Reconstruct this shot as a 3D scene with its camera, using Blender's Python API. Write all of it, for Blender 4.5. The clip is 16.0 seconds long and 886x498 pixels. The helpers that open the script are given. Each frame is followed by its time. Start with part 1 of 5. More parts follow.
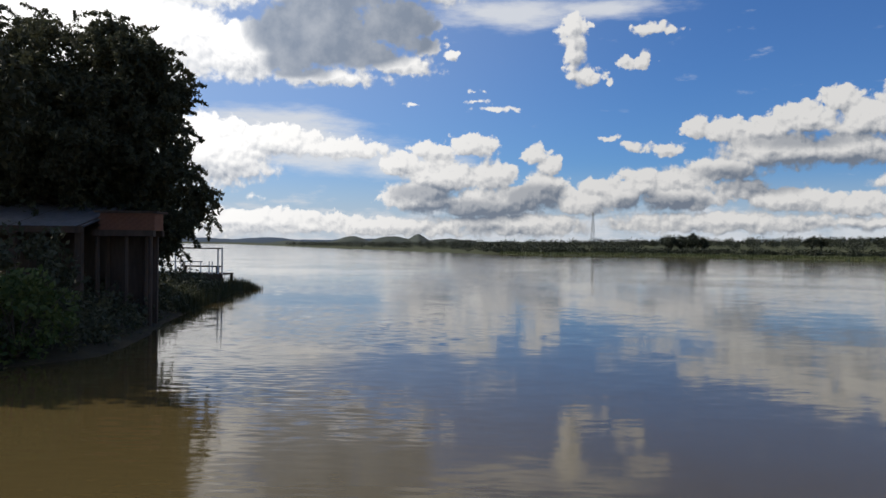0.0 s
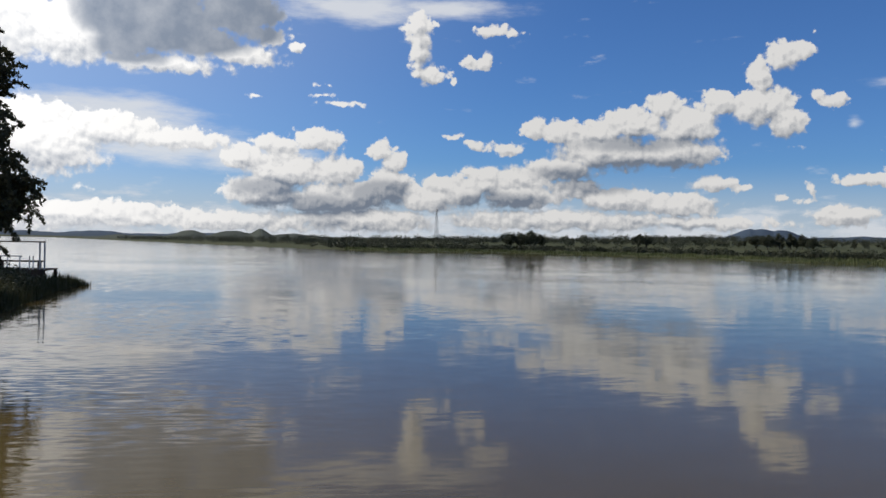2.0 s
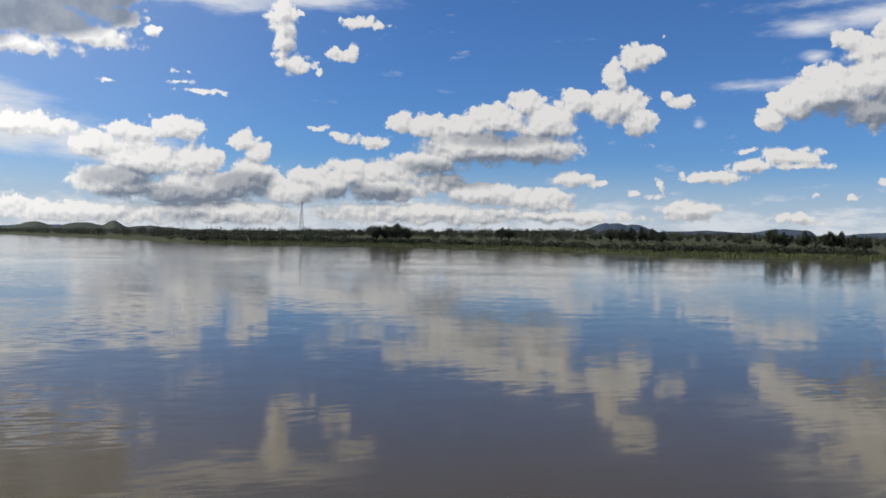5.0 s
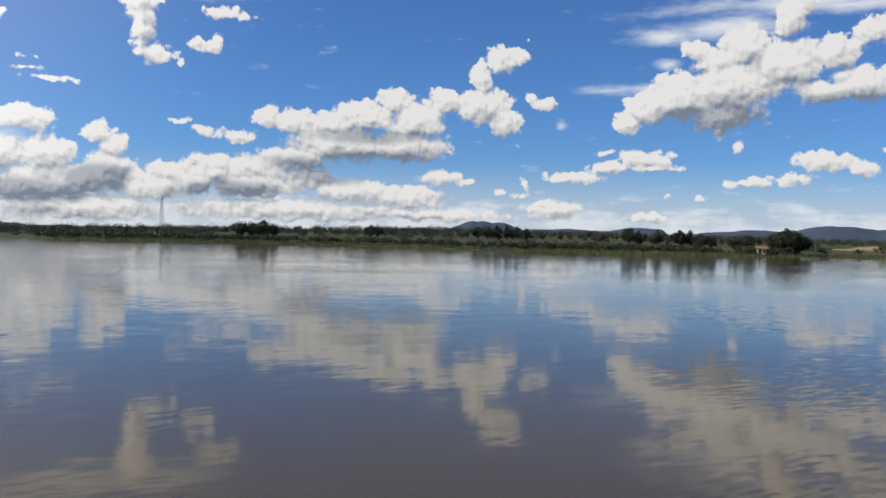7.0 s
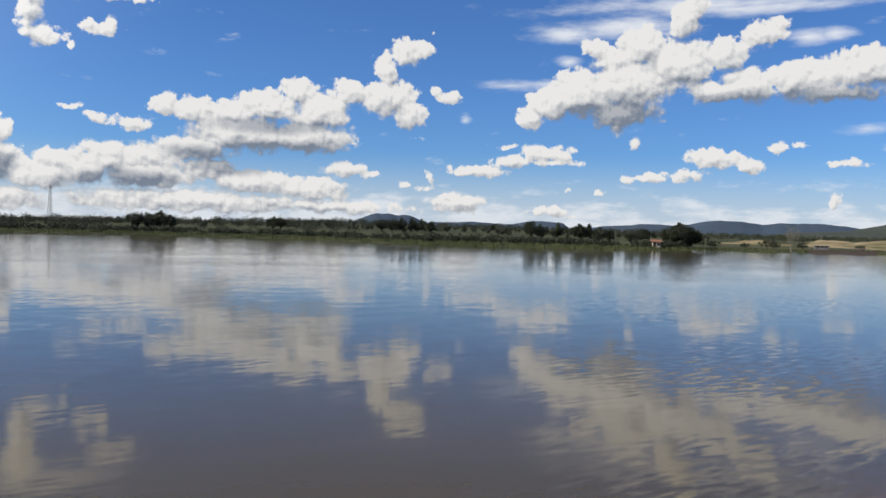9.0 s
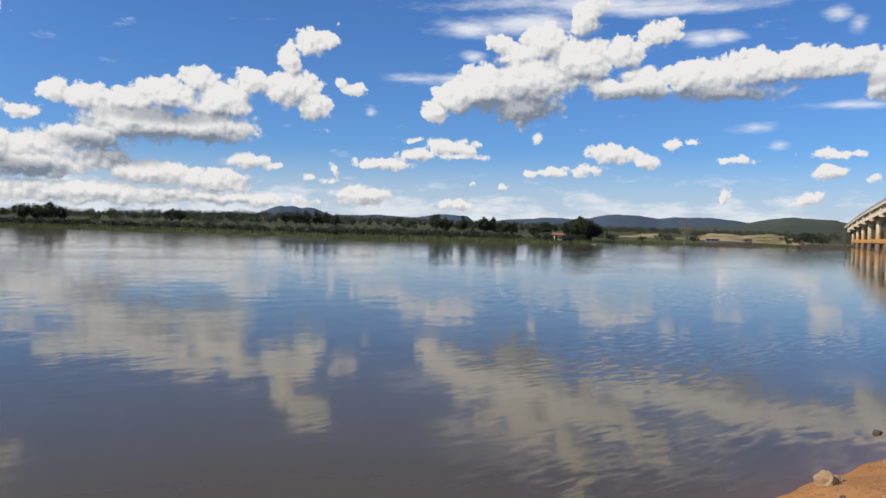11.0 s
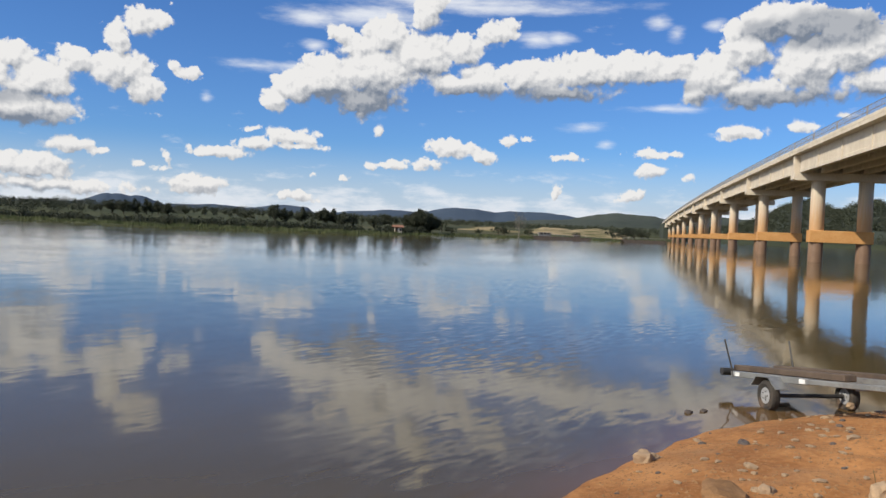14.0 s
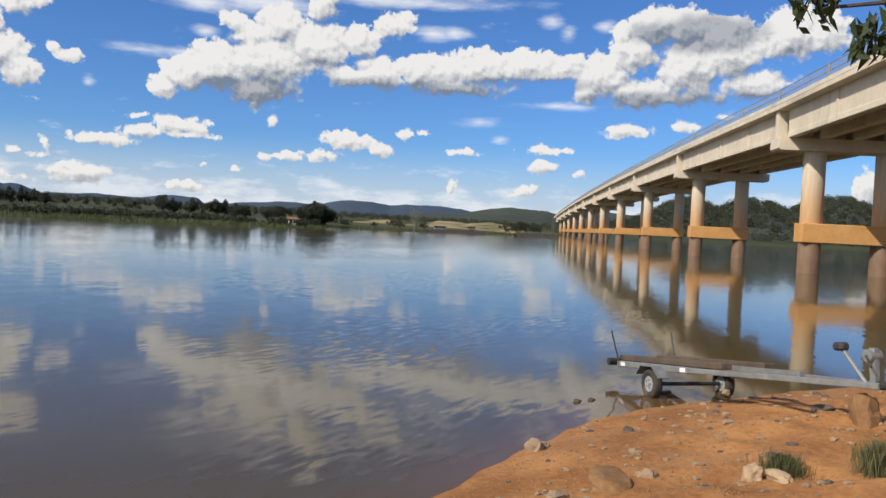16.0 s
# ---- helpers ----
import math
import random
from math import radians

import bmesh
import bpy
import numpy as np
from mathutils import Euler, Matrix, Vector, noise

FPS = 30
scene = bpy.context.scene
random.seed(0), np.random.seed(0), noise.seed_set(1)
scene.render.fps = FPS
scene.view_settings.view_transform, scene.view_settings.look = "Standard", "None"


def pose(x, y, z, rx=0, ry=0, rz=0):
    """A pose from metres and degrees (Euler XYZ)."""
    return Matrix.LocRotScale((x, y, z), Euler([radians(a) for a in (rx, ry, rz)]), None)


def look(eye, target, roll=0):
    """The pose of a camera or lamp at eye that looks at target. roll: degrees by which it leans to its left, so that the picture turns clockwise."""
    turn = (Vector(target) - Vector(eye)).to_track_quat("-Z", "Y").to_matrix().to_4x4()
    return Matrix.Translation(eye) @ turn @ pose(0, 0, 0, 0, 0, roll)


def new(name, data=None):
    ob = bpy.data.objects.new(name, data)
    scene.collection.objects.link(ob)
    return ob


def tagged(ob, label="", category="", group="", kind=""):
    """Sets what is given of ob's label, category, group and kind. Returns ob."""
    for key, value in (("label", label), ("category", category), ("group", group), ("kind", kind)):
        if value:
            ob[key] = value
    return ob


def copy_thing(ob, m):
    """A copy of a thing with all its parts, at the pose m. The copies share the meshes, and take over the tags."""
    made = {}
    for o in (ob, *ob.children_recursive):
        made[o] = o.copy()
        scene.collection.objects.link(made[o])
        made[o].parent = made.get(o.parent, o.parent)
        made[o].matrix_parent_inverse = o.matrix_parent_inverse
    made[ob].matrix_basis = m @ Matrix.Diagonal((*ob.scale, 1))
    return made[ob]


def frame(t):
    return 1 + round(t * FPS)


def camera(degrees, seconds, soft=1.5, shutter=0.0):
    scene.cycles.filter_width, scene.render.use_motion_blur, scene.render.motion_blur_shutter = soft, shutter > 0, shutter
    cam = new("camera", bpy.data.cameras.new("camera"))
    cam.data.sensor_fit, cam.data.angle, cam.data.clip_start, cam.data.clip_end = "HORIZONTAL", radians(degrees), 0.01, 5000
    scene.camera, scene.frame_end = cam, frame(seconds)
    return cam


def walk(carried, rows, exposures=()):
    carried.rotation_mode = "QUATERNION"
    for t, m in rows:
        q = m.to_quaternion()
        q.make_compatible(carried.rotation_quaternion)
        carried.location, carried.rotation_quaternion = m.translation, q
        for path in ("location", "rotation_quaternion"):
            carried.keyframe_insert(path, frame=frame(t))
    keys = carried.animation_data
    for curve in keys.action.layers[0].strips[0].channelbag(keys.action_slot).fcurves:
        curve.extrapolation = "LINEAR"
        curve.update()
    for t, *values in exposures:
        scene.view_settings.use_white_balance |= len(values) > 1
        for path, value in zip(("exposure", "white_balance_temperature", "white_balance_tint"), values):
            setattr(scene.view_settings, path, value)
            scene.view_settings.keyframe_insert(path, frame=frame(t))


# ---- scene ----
cam = camera(57.05, 16.0)
PATH = [
    (0.0, pose(0, 0, 2.4, 89.76, -0.72, 0.00)),
    (0.5, pose(0, 0, 2.4, 89.81, -0.68, -2.81)),
    (1.0, pose(0, 0, 2.4, 89.77, -0.91, -6.01)),
    (1.5, pose(0, 0, 2.4, 89.71, -1.27, -8.82)),
    (2.0, pose(0, 0, 2.4, 89.63, -1.12, -10.88)),
    (2.5, pose(0, 0, 2.4, 89.55, -1.18, -12.24)),
    (3.0, pose(0, 0, 2.4, 89.46, -1.28, -13.60)),
    (5.3, pose(0, 0, 2.4, 89.36, -1.16, -21.67)),
    (5.5, pose(0, 0, 2.4, 89.39, -1.12, -22.67)),
    (6.0, pose(0, 0, 2.4, 89.43, -1.16, -24.95)),
    (6.5, pose(0, 0, 2.4, 89.49, -1.21, -27.15)),
    (7.0, pose(0, 0, 2.4, 89.34, -1.40, -29.47)),
    (7.5, pose(0, 0, 2.4, 89.43, -1.21, -31.71)),
    (8.0, pose(0, 0, 2.4, 89.24, -1.62, -33.87)),
    (8.5, pose(0, 0, 2.4, 89.09, -1.71, -35.57)),
    (8.7, pose(0, 0, 2.4, 89.05, -1.70, -35.82)),
    (10.8, pose(0, 0, 2.4, 88.67, -1.60, -41.68)),
    (11.0, pose(0, 0, 2.4, 88.69, -1.75, -42.80)),
    (11.5, pose(0, 0, 2.4, 88.73, -2.11, -45.42)),
    (12.0, pose(0, 0, 2.4, 88.71, -2.51, -47.72)),
    (12.5, pose(0, 0, 2.4, 88.68, -2.41, -49.56)),
    (13.0, pose(0, 0, 2.4, 88.62, -2.57, -51.43)),
    (13.5, pose(0, 0, 2.4, 88.58, -2.41, -52.94)),
    (14.0, pose(0, 0, 2.4, 88.52, -2.41, -53.98)),
    (14.5, pose(0, 0, 2.4, 88.42, -2.66, -55.20)),
    (15.0, pose(0, 0, 2.4, 88.43, -2.62, -56.65)),
    (15.5, pose(0, 0, 2.4, 88.40, -3.01, -59.10)),
    (16.0, pose(0, 0, 2.4, 88.37, -2.92, -61.31)),
]
walk(cam, PATH, [(0.0, -0.32), (3.0, -0.32), (6.0, -0.20), (11.0, -0.06), (16.0, -0.04)])

# ---- world: blue sky with cumulus, sun ahead and to the left ----
SUN_AZ, SUN_EL = -64.0, 39.0
ce = math.cos(radians(SUN_EL))
sun_way = Vector((math.sin(radians(SUN_AZ)) * ce, math.cos(radians(SUN_AZ)) * ce, math.sin(radians(SUN_EL))))


def vmath(nt, op, a, b=None):
    n = nt.nodes.new("ShaderNodeVectorMath")
    n.operation = op
    for i, v in enumerate((a, b)):
        if v is None:
            continue
        if isinstance(v, (tuple, list)):
            n.inputs[i].default_value = v
        else:
            nt.links.new(v, n.inputs[i])
    return n.outputs["Value"] if op in ("LENGTH", "DOT_PRODUCT") else n.outputs["Vector"]


def calc(nt, op, a, b=None, c=None, clamp=False):
    n = nt.nodes.new("ShaderNodeMath")
    n.operation, n.use_clamp = op, clamp
    for i, v in enumerate((a, b, c)):
        if v is None:
            continue
        if isinstance(v, (int, float)):
            n.inputs[i].default_value = v
        else:
            nt.links.new(v, n.inputs[i])
    return n.outputs[0]


def ramp(nt, v, lo, hi, a=0.0, b=1.0):
    n = nt.nodes.new("ShaderNodeMapRange")
    n.interpolation_type = "SMOOTHSTEP"
    nt.links.new(v, n.inputs["Value"])
    for k, x in (("From Min", lo), ("From Max", hi), ("To Min", a), ("To Max", b)):
        if isinstance(x, (int, float)):
            n.inputs[k].default_value = x
        else:
            nt.links.new(x, n.inputs[k])
    return n.outputs["Result"]


def blend(nt, f, a, b):
    n = nt.nodes.new("ShaderNodeMix")
    n.data_type = "RGBA"
    for k, v in ((0, f), (6, a), (7, b)):
        if isinstance(v, (int, float)):
            n.inputs[k].default_value = v
        elif isinstance(v, tuple):
            n.inputs[k].default_value = (*v, 1)
        else:
            nt.links.new(v, n.inputs[k])
    return n.outputs[2]


def fbm(nt, p, scale, detail, rough=0.55, dims="2D"):
    n = nt.nodes.new("ShaderNodeTexNoise")
    n.noise_dimensions = dims
    n.inputs["Scale"].default_value, n.inputs["Detail"].default_value = scale, detail
    n.inputs["Roughness"].default_value = rough
    nt.links.new(p, n.inputs["Vector"])
    return n.outputs["Fac"]


def nearest(nt, p, puffs, power=0.7, soft=0.12):
    """How far p lies outside the nearest puff (azimuth, elevation, half width, half height), about in degrees; below zero inside."""
    best, q, last = None, p, (0.0, 0.0, 1.0, 1.0)
    for az, el, w, h in puffs:
        n = nt.nodes.new("ShaderNodeVectorMath")
        n.operation = "MULTIPLY_ADD"
        nt.links.new(q, n.inputs[0])
        n.inputs[1].default_value = (last[2] / w, last[3] / h, 0)
        n.inputs[2].default_value = ((last[0] - az) / w, (last[1] - el) / h, 0)
        q, last = n.outputs["Vector"], (az, el, w, h)
        m = min(w, h) ** power
        d = calc(nt, "MULTIPLY_ADD", vmath(nt, "LENGTH", q), m, -m)
        best = d if best is None else calc(nt, "SMOOTH_MIN", best, d, soft)
    return best


# clouds, each a few puffs: azimuth from +y to the right, elevation, half width, half height, in degrees
STORM = [(-8, 19.5, 6.5, 4.5), (-9, 14.3, 4.34, 2.65), (-10.5, 12.4, 2.11, 1.04), (-3.5, 15.2, 3.16, 1.84), (-1.5, 13.8, 1.67, 0.82), (-5.9, 13.1, 3.14, 1.2)]
GLARE = [(-17, 21, 9, 6), (-0.5, 20, 3.5, 4), (-8, 26, 10, 2.5), (-22.2, 13.3, 8.85, 3.82), (-13.9, 12.9, 3.36, 2.19), (-9, 11.5, 6.2, 0.75), (-3.5, 12.4, 3.56, 0.83), (0.5, 13.1, 0.63, 0.45), (-17.5, 6,
    6.86, 2.62), (-12, 7, 4.18, 1.22), (-7.3, 6.6, 3.51, 0.78), (-14.9, 1.5, 11.13, 1), (-22.7, 1, 10.14, 1.46), (-27, 9, 10, 6)]
UPPER = [(8.9, 13.4, 0.88, 1.87), (9.7, 11.7, 1.4, 0.73), (8.8, 15, 1.17, 0.99), (11.4, 11.2, 0.37, 0.26), (13.2, 12.4, 1.14, 0.52), (12.4, 12.7,
    0.34, 0.44), (13.9, 12.9, 0.46, 0.37), (14.1, 14.6, 1.15, 0.47), (15.4, 14.5, 0.85, 0.22)]
STREAK = [(3.7, 9.5, 1.31, 0.18), (2.4, 10, 0.95, 0.14), (1.8, 10.7, 0.54, 0.14), (-2.4, 9.7, 0.44, 0.17), (11.6, 7.5, 0.53, 0.15)]
MIDDLE = [(2.1, 7, 1.92, 0.92), (-0.7, 6.6, 2.07, 0.69), (-3, 5.6, 1.85, 0.91), (-0.1, 4.8, 3.41, 1.31), (3.3, 4.9, 1.94, 1.24), (6.5, 6.5, 1.18,
    0.78), (7.3, 5.6, 0.95, 0.94), (6.9, 4, 1.81, 1.41), (4.9, 3.2, 2.34, 1.26), (2.6, 2.9, 3.47, 1.33), (-1.6, 3.4, 2.99, 1.38), (-12.9, 3.2, 0.72,
    0.25)]
LOW = [(9.8, 3.1, 3, 1.1), (13.4, 4.2, 2.4, 0.9), (16.2, 4.6, 2.8, 1.0), (10.6, 3.9, 1.6, 0.9), (-11.5, 1.4, 5.66, 0.8), (-3.4, 1.3, 8.1, 0.76), (4.9, 1.6, 7.03, 1.02), (13.7, 4.7, 2.14, 0.77), (11.9, 3.5, 2.64, 1), (16.1, 3.4, 3.49,
    1.01), (20, 3.9, 2.36, 0.86), (23.1, 3.2, 3.57, 0.95), (27.1, 2.9, 3.17, 0.87), (28.9, 4.4, 1.66, 0.55), (30.7, 4.1, 0.63, 0.27), (19.2, 1.8,
    10.22, 0.87), (27.9, 1.7, 5.94, 0.55)]
BANK = [(12.8, 6.9, 0.68, 0.46), (15.2, 6.7, 1.54, 0.54), (17.3, 8, 1.09, 0.77), (18.9, 7.9, 1.65, 0.93), (21.5, 7.7, 1.9, 0.93), (23.2, 8.7, 1.58,
    0.85), (26, 9.5, 1.66, 0.92), (24.2, 8.3, 2.38, 1.16), (27.4, 8.2, 2.37, 1.47), (29.5, 9.6, 1.38, 1), (31.9, 11.1, 0.86, 1.51), (32.1, 9.4, 2.11,
    1.45), (33.3, 12.5, 1.09, 0.97), (34.4, 12.7, 1.16, 0.56), (35.1, 13.8, 0.19, 0.29), (33.6, 8.3, 1.32, 1.23), (34.1, 6.6, 0.54, 0.27), (36.3, 9.5,
    0.95, 0.45), (35.4, 9.9, 0.54, 0.38), (22.3, 6.5, 4.35, 1.41), (26.6, 6.5, 3.41, 1.25), (19.1, 5.3, 2.75, 0.94)]
CURL = [(35.2, 3.8, 0.35, 0.74), (34.7, 3.2, 0.69, 0.23), (33.3, 3.4, 0.58, 0.23), (37.1, 2.2, 2.09, 0.7), (36.7, 2.7, 1.14, 0.47), (43.7, 1.8, 1.42,
    0.34)]
TAIL = [(38.4, 4.5, 2.06, 0.42), (40.9, 5.2, 1.55, 0.5), (43, 5.8, 2.11, 0.7), (43.6, 5.2, 1.8, 0.35), (40.5, 6.2, 0.93, 0.31), (37.3, 4.4, 0.83,
    0.35)]
GREAT = [(42, 8.2, 1.09, 0.84), (43.5, 9.2, 1.88, 1.37), (45.4, 9.9, 2.28, 1.75), (46.6, 12.8, 0.94, 0.75), (45.8, 13.1, 0.47, 0.52), (47.6, 12, 1.58,
    1.13), (49.7, 12.9, 1.74, 1.42), (52.2, 14.5, 1.1, 1.25), (52.8, 15.4, 0.86, 1.09), (48.9, 10.6, 3.16, 1.9), (52, 11.7, 2.68, 1.81), (54.9, 12.3,
    1.64, 1.19), (57.2, 13.5, 1.47, 0.88), (58.3, 14, 0.77, 0.47), (48.2, 8.6, 2.85, 1.15), (47.8, 7.6, 0.55, 0.54), (49.1, 6.7, 0.36, 0.47), (53.9,
    9.9, 1.57, 0.99)]
ARM = [(56.3, 10.2, 2.26, 1.29), (59.5, 10.6, 3.07, 1.27), (63.3, 11, 3.35, 1.33), (66.9, 11.2, 3.24, 1.16), (69.2, 11.2, 1.82, 1), (61.5, 9.6, 4.54,
    0.67)]
EAST = [(71.8, 10.6, 1.93, 1.67), (70.7, 9.8, 1.01, 1.1), (73.8, 12.3, 1.82, 1.63), (75.1, 13.8, 1.99, 1.45), (77.1, 13.9, 2, 1.3), (77.6, 11.4, 2.32,
    2.15), (74.6, 9.6, 3.11, 1.08), (73, 13.4, 0.92, 0.91), (79.8, 13, 1.92, 1.68), (81.5, 10.2, 2.64, 1), (83.7, 13.2, 2.36, 1.93), (80.3, 12, 2.11,
    1.78), (85.7, 13.2, 1.63, 1.49), (76.1, 9.4, 4.43, 0.74)]
SMALL = [(50, 4.2, 1.9, 0.35), (52.7, 4.5, 1.58, 0.47), (54.4, 5.6, 1.89, 0.78), (56.5, 5.1, 1.01, 0.62), (58.2, 6.2, 0.7, 0.42), (59.7, 6.5, 0.5,
    0.23), (62.3, 5.2, 1.24, 0.23), (68.2, 5.6, 1.71, 0.33), (68.1, 4.4, 1.07, 0.45), (73.5, 7.1, 1.59, 0.46), (70.6, 4.1, 0.48, 0.26), (66.6, 2.6,
    0.87, 0.42), (67.4, 2.8, 0.36, 0.45), (44.9, 3.3, 0.28, 0.2), (47, 3.2, 0.28, 0.16), (61.8, 2.7, 0.42, 0.66), (77.4, 7.5, 1.05, 0.41), (43, 1.8,
    1.02, 0.35), (88.5, 3.6, 0.81, 1.26), (80, 8.1, 0.78, 0.33)]
BEYOND = [(100, 14, 9, 4), (118, 9, 12, 4), (140, 16, 16, 6), (170, 10, 16, 5), (205, 14, 18, 6), (-60, 12, 14, 5), (-90, 15, 18, 6),
          (-125, 11, 16, 5), (20, 38, 16, 5), (60, 33, 14, 5), (95, 42, 22, 7), (-8, 25, 9, 4), (48, 24, 9, 3), (-80, 40, 20, 7)]
# thin veils of ice cloud, and the shaded undersides of the thick clouds
VEIL = [(59.9, 13.1, 1.3, 0.59), (61.4, 13.2, 0.98, 0.44), (44.5, 12, 0.67, 0.34), (68.2, 14.2, 0.71, 0.42), (69.4, 13.4, 0.56, 0.46), (71.8, 13.9, 0.61, 0.34),
    (-8, 6.3, 6, 1.5), (-3, 5.8, 5, 1.2), (-12, 7.5, 7, 2.0), (63.5, 7.3, 1.34, 0.38), (65, 6.2, 0.51, 0.23), (43.4, 10.5, 3.51, 0.34), (40.7, 10.4, 1.93, 0.3), (48, 14.2, 4.34, 0.74), (44.1, 13.8, 2.74,
    0.59), (53.5, 15.4, 10.2, 0.58), (55.8, 15.1, 7.79, 0.44), (37.5, 8, 0.38, 0.38), (69.2, 8.6, 2.45, 0.22), (4.4, 15.9, 6.31, 1.1), (10.6, 16.1,
    4.98, 0.79), (-9.7, 8.2, 2.7, 0.31), (-7.4, 7.6, 1.56, 0.23), (-10.5, 8.5, 1.54, 0.19)]
STORM_GREY = [(-8.6, 14.5, 4.46, 2.28), (-10.3, 12.3, 1.92, 0.82), (-3.5, 15.4, 3.16, 1.69), (-2.1, 13.9, 1.35, 0.67), (-6.3, 13.3, 3.14, 0.97), (-8,
    19, 5, 3)]
GREY = [(1.8, 2.5, 3.46, 0.7), (6.5, 3.4, 1.57, 0.94), (-1.2, 3.6, 1.88, 0.54), (14.9, 3, 2.5, 0.55), (25.5, 5.4, 3.97, 0.55), (19.2, 5, 1.57, 0.43),
    (21.5, 4.2, 1.98, 0.47), (23.9, 7, 2.78, 0.39), (6.3, 3.3, 1.78, 0.97), (21.8, 4.5, 1.55, 0.49), (47.9, 8.3, 3.16, 0.93), (60.7, 9.3, 4.95, 0.45),
    (67.4, 10, 2.87, 0.29), (55.3, 9.1, 1.96, 0.53), (76.5, 9, 5.15, 0.52), (81.5, 9.2, 2.78, 0.36), (78.5, 13.4, 3.24, 1.06), (74.8, 13.5, 1.12,
    0.5)]
CLOUDS = STORM + GLARE + UPPER + STREAK + MIDDLE + LOW + BANK + CURL + TAIL + GREAT + ARM + EAST + SMALL + BEYOND


def cloud_field():
    """A node group: a place in the sky (azimuth, elevation) gives how deep inside a cloud it lies, with its billows and without."""
    nt = bpy.data.node_groups.new("cloud_field", "ShaderNodeTree")
    nt.interface.new_socket("place", in_out="INPUT", socket_type="NodeSocketVector")
    nt.interface.new_socket("depth", in_out="OUTPUT", socket_type="NodeSocketFloat")
    nt.interface.new_socket("mass", in_out="OUTPUT", socket_type="NodeSocketFloat")
    gi, go = nt.nodes.new("NodeGroupInput"), nt.nodes.new("NodeGroupOutput")
    p = gi.outputs[0]
    wn = nt.nodes.new("ShaderNodeTexNoise")
    wn.noise_dimensions = "2D"
    wn.inputs["Scale"].default_value, wn.inputs["Detail"].default_value, wn.inputs["Roughness"].default_value = 0.8, 4, 0.5
    nt.links.new(p, wn.inputs["Vector"])
    bent = vmath(nt, "ADD", p, vmath(nt, "MULTIPLY", vmath(nt, "SUBTRACT", wn.outputs["Color"], (0.5, 0.5, 0.5)), (0.9, 0.55, 0)))
    d = nearest(nt, bent, CLOUDS)
    n = nt.nodes.new("ShaderNodeTexVoronoi")
    n.voronoi_dimensions, n.feature = "2D", "SMOOTH_F1"
    n.inputs["Scale"].default_value, n.inputs["Detail"].default_value = 0.85, 2.0
    n.inputs["Roughness"].default_value, n.inputs["Smoothness"].default_value = 0.5, 0.35
    nt.links.new(bent, n.inputs["Vector"])
    puff = calc(nt, "MULTIPLY_ADD", n.outputs["Distance"], -0.62, 0.46)
    mass = calc(nt, "MULTIPLY", d, -1.35)
    body = calc(nt, "MULTIPLY_ADD", calc(nt, "SUBTRACT", fbm(nt, p, 1.9, 7, 0.58), 0.5), 0.85, mass)
    nt.links.new(calc(nt, "ADD", body, puff), go.inputs[0])
    nt.links.new(mass, go.inputs[1])
    return nt


world = bpy.data.worlds.new("world")
scene.world = world
world.use_nodes = True
nt = world.node_tree
nt.nodes.clear()
sky = nt.nodes.new("ShaderNodeTexSky")
sky.sky_type, sky.sun_disc = "NISHITA", False
sky.sun_elevation, sky.sun_rotation = radians(SUN_EL), radians(SUN_AZ)
sky.altitude, sky.air_density, sky.dust_density, sky.ozone_density = 600, 1.0, 0.4, 3.0
place = nt.nodes.new("ShaderNodeTexCoord")
xyz = nt.nodes.new("ShaderNodeSeparateXYZ")
nt.links.new(place.outputs["Generated"], xyz.inputs[0])
az = calc(nt, "MULTIPLY", calc(nt, "ARCTAN2", xyz.outputs[0], xyz.outputs[1]), 57.29578)
el = calc(nt, "MULTIPLY", calc(nt, "ARCSINE", xyz.outputs[2]), 57.29578)
both = nt.nodes.new("ShaderNodeCombineXYZ")
nt.links.new(az, both.inputs[0])
nt.links.new(el, both.inputs[1])
p = both.outputs[0]
field = cloud_field()
def field_at(dx, dy):
    g = nt.nodes.new("ShaderNodeGroup")
    g.node_tree = field
    nt.links.new(vmath(nt, "ADD", p, (dx, dy, 0)), g.inputs[0])
    return g.outputs[0], g.outputs[1]


deep, mass = field_at(0, 0)
sunward, _ = field_at(-0.16, 0.30)
_, above = field_at(-0.3, 1.3)
relief = calc(nt, "SUBTRACT", sunward, deep)            # above zero on the far side of a billow
under = ramp(nt, calc(nt, "SUBTRACT", above, mass), -0.5, 0.7)
cover = ramp(nt, deep, -0.06, calc(nt, "MULTIPLY_ADD", under, 0.45, 0.22))     # crisp tops, ragged bases
murk = fbm(nt, p, 0.5, 5)
storm = ramp(nt, calc(nt, "MULTIPLY_ADD", murk, -0.9, nearest(nt, p, STORM_GREY)), 0.25, -0.55)
grey = ramp(nt, calc(nt, "MULTIPLY_ADD", fbm(nt, p, 0.8, 4), -0.7, nearest(nt, p, GREY)), 0.15, -0.55)
dim = calc(nt, "MULTIPLY_ADD", relief, 0.75, 0.10)
dim = calc(nt, "MULTIPLY_ADD", under, 0.34, dim)
dim = calc(nt, "ADD", dim, ramp(nt, el, 6.5, 1.5, 0.0, 0.08))
dim = calc(nt, "MAXIMUM", dim, 0.0)
way = vmath(nt, "DOT_PRODUCT", place.outputs["Generated"], tuple(sun_way))
glow = ramp(nt, way, 0.22, 0.95)
dim = calc(nt, "MULTIPLY", dim, calc(nt, "MULTIPLY_ADD", glow, -0.45, 1.0))
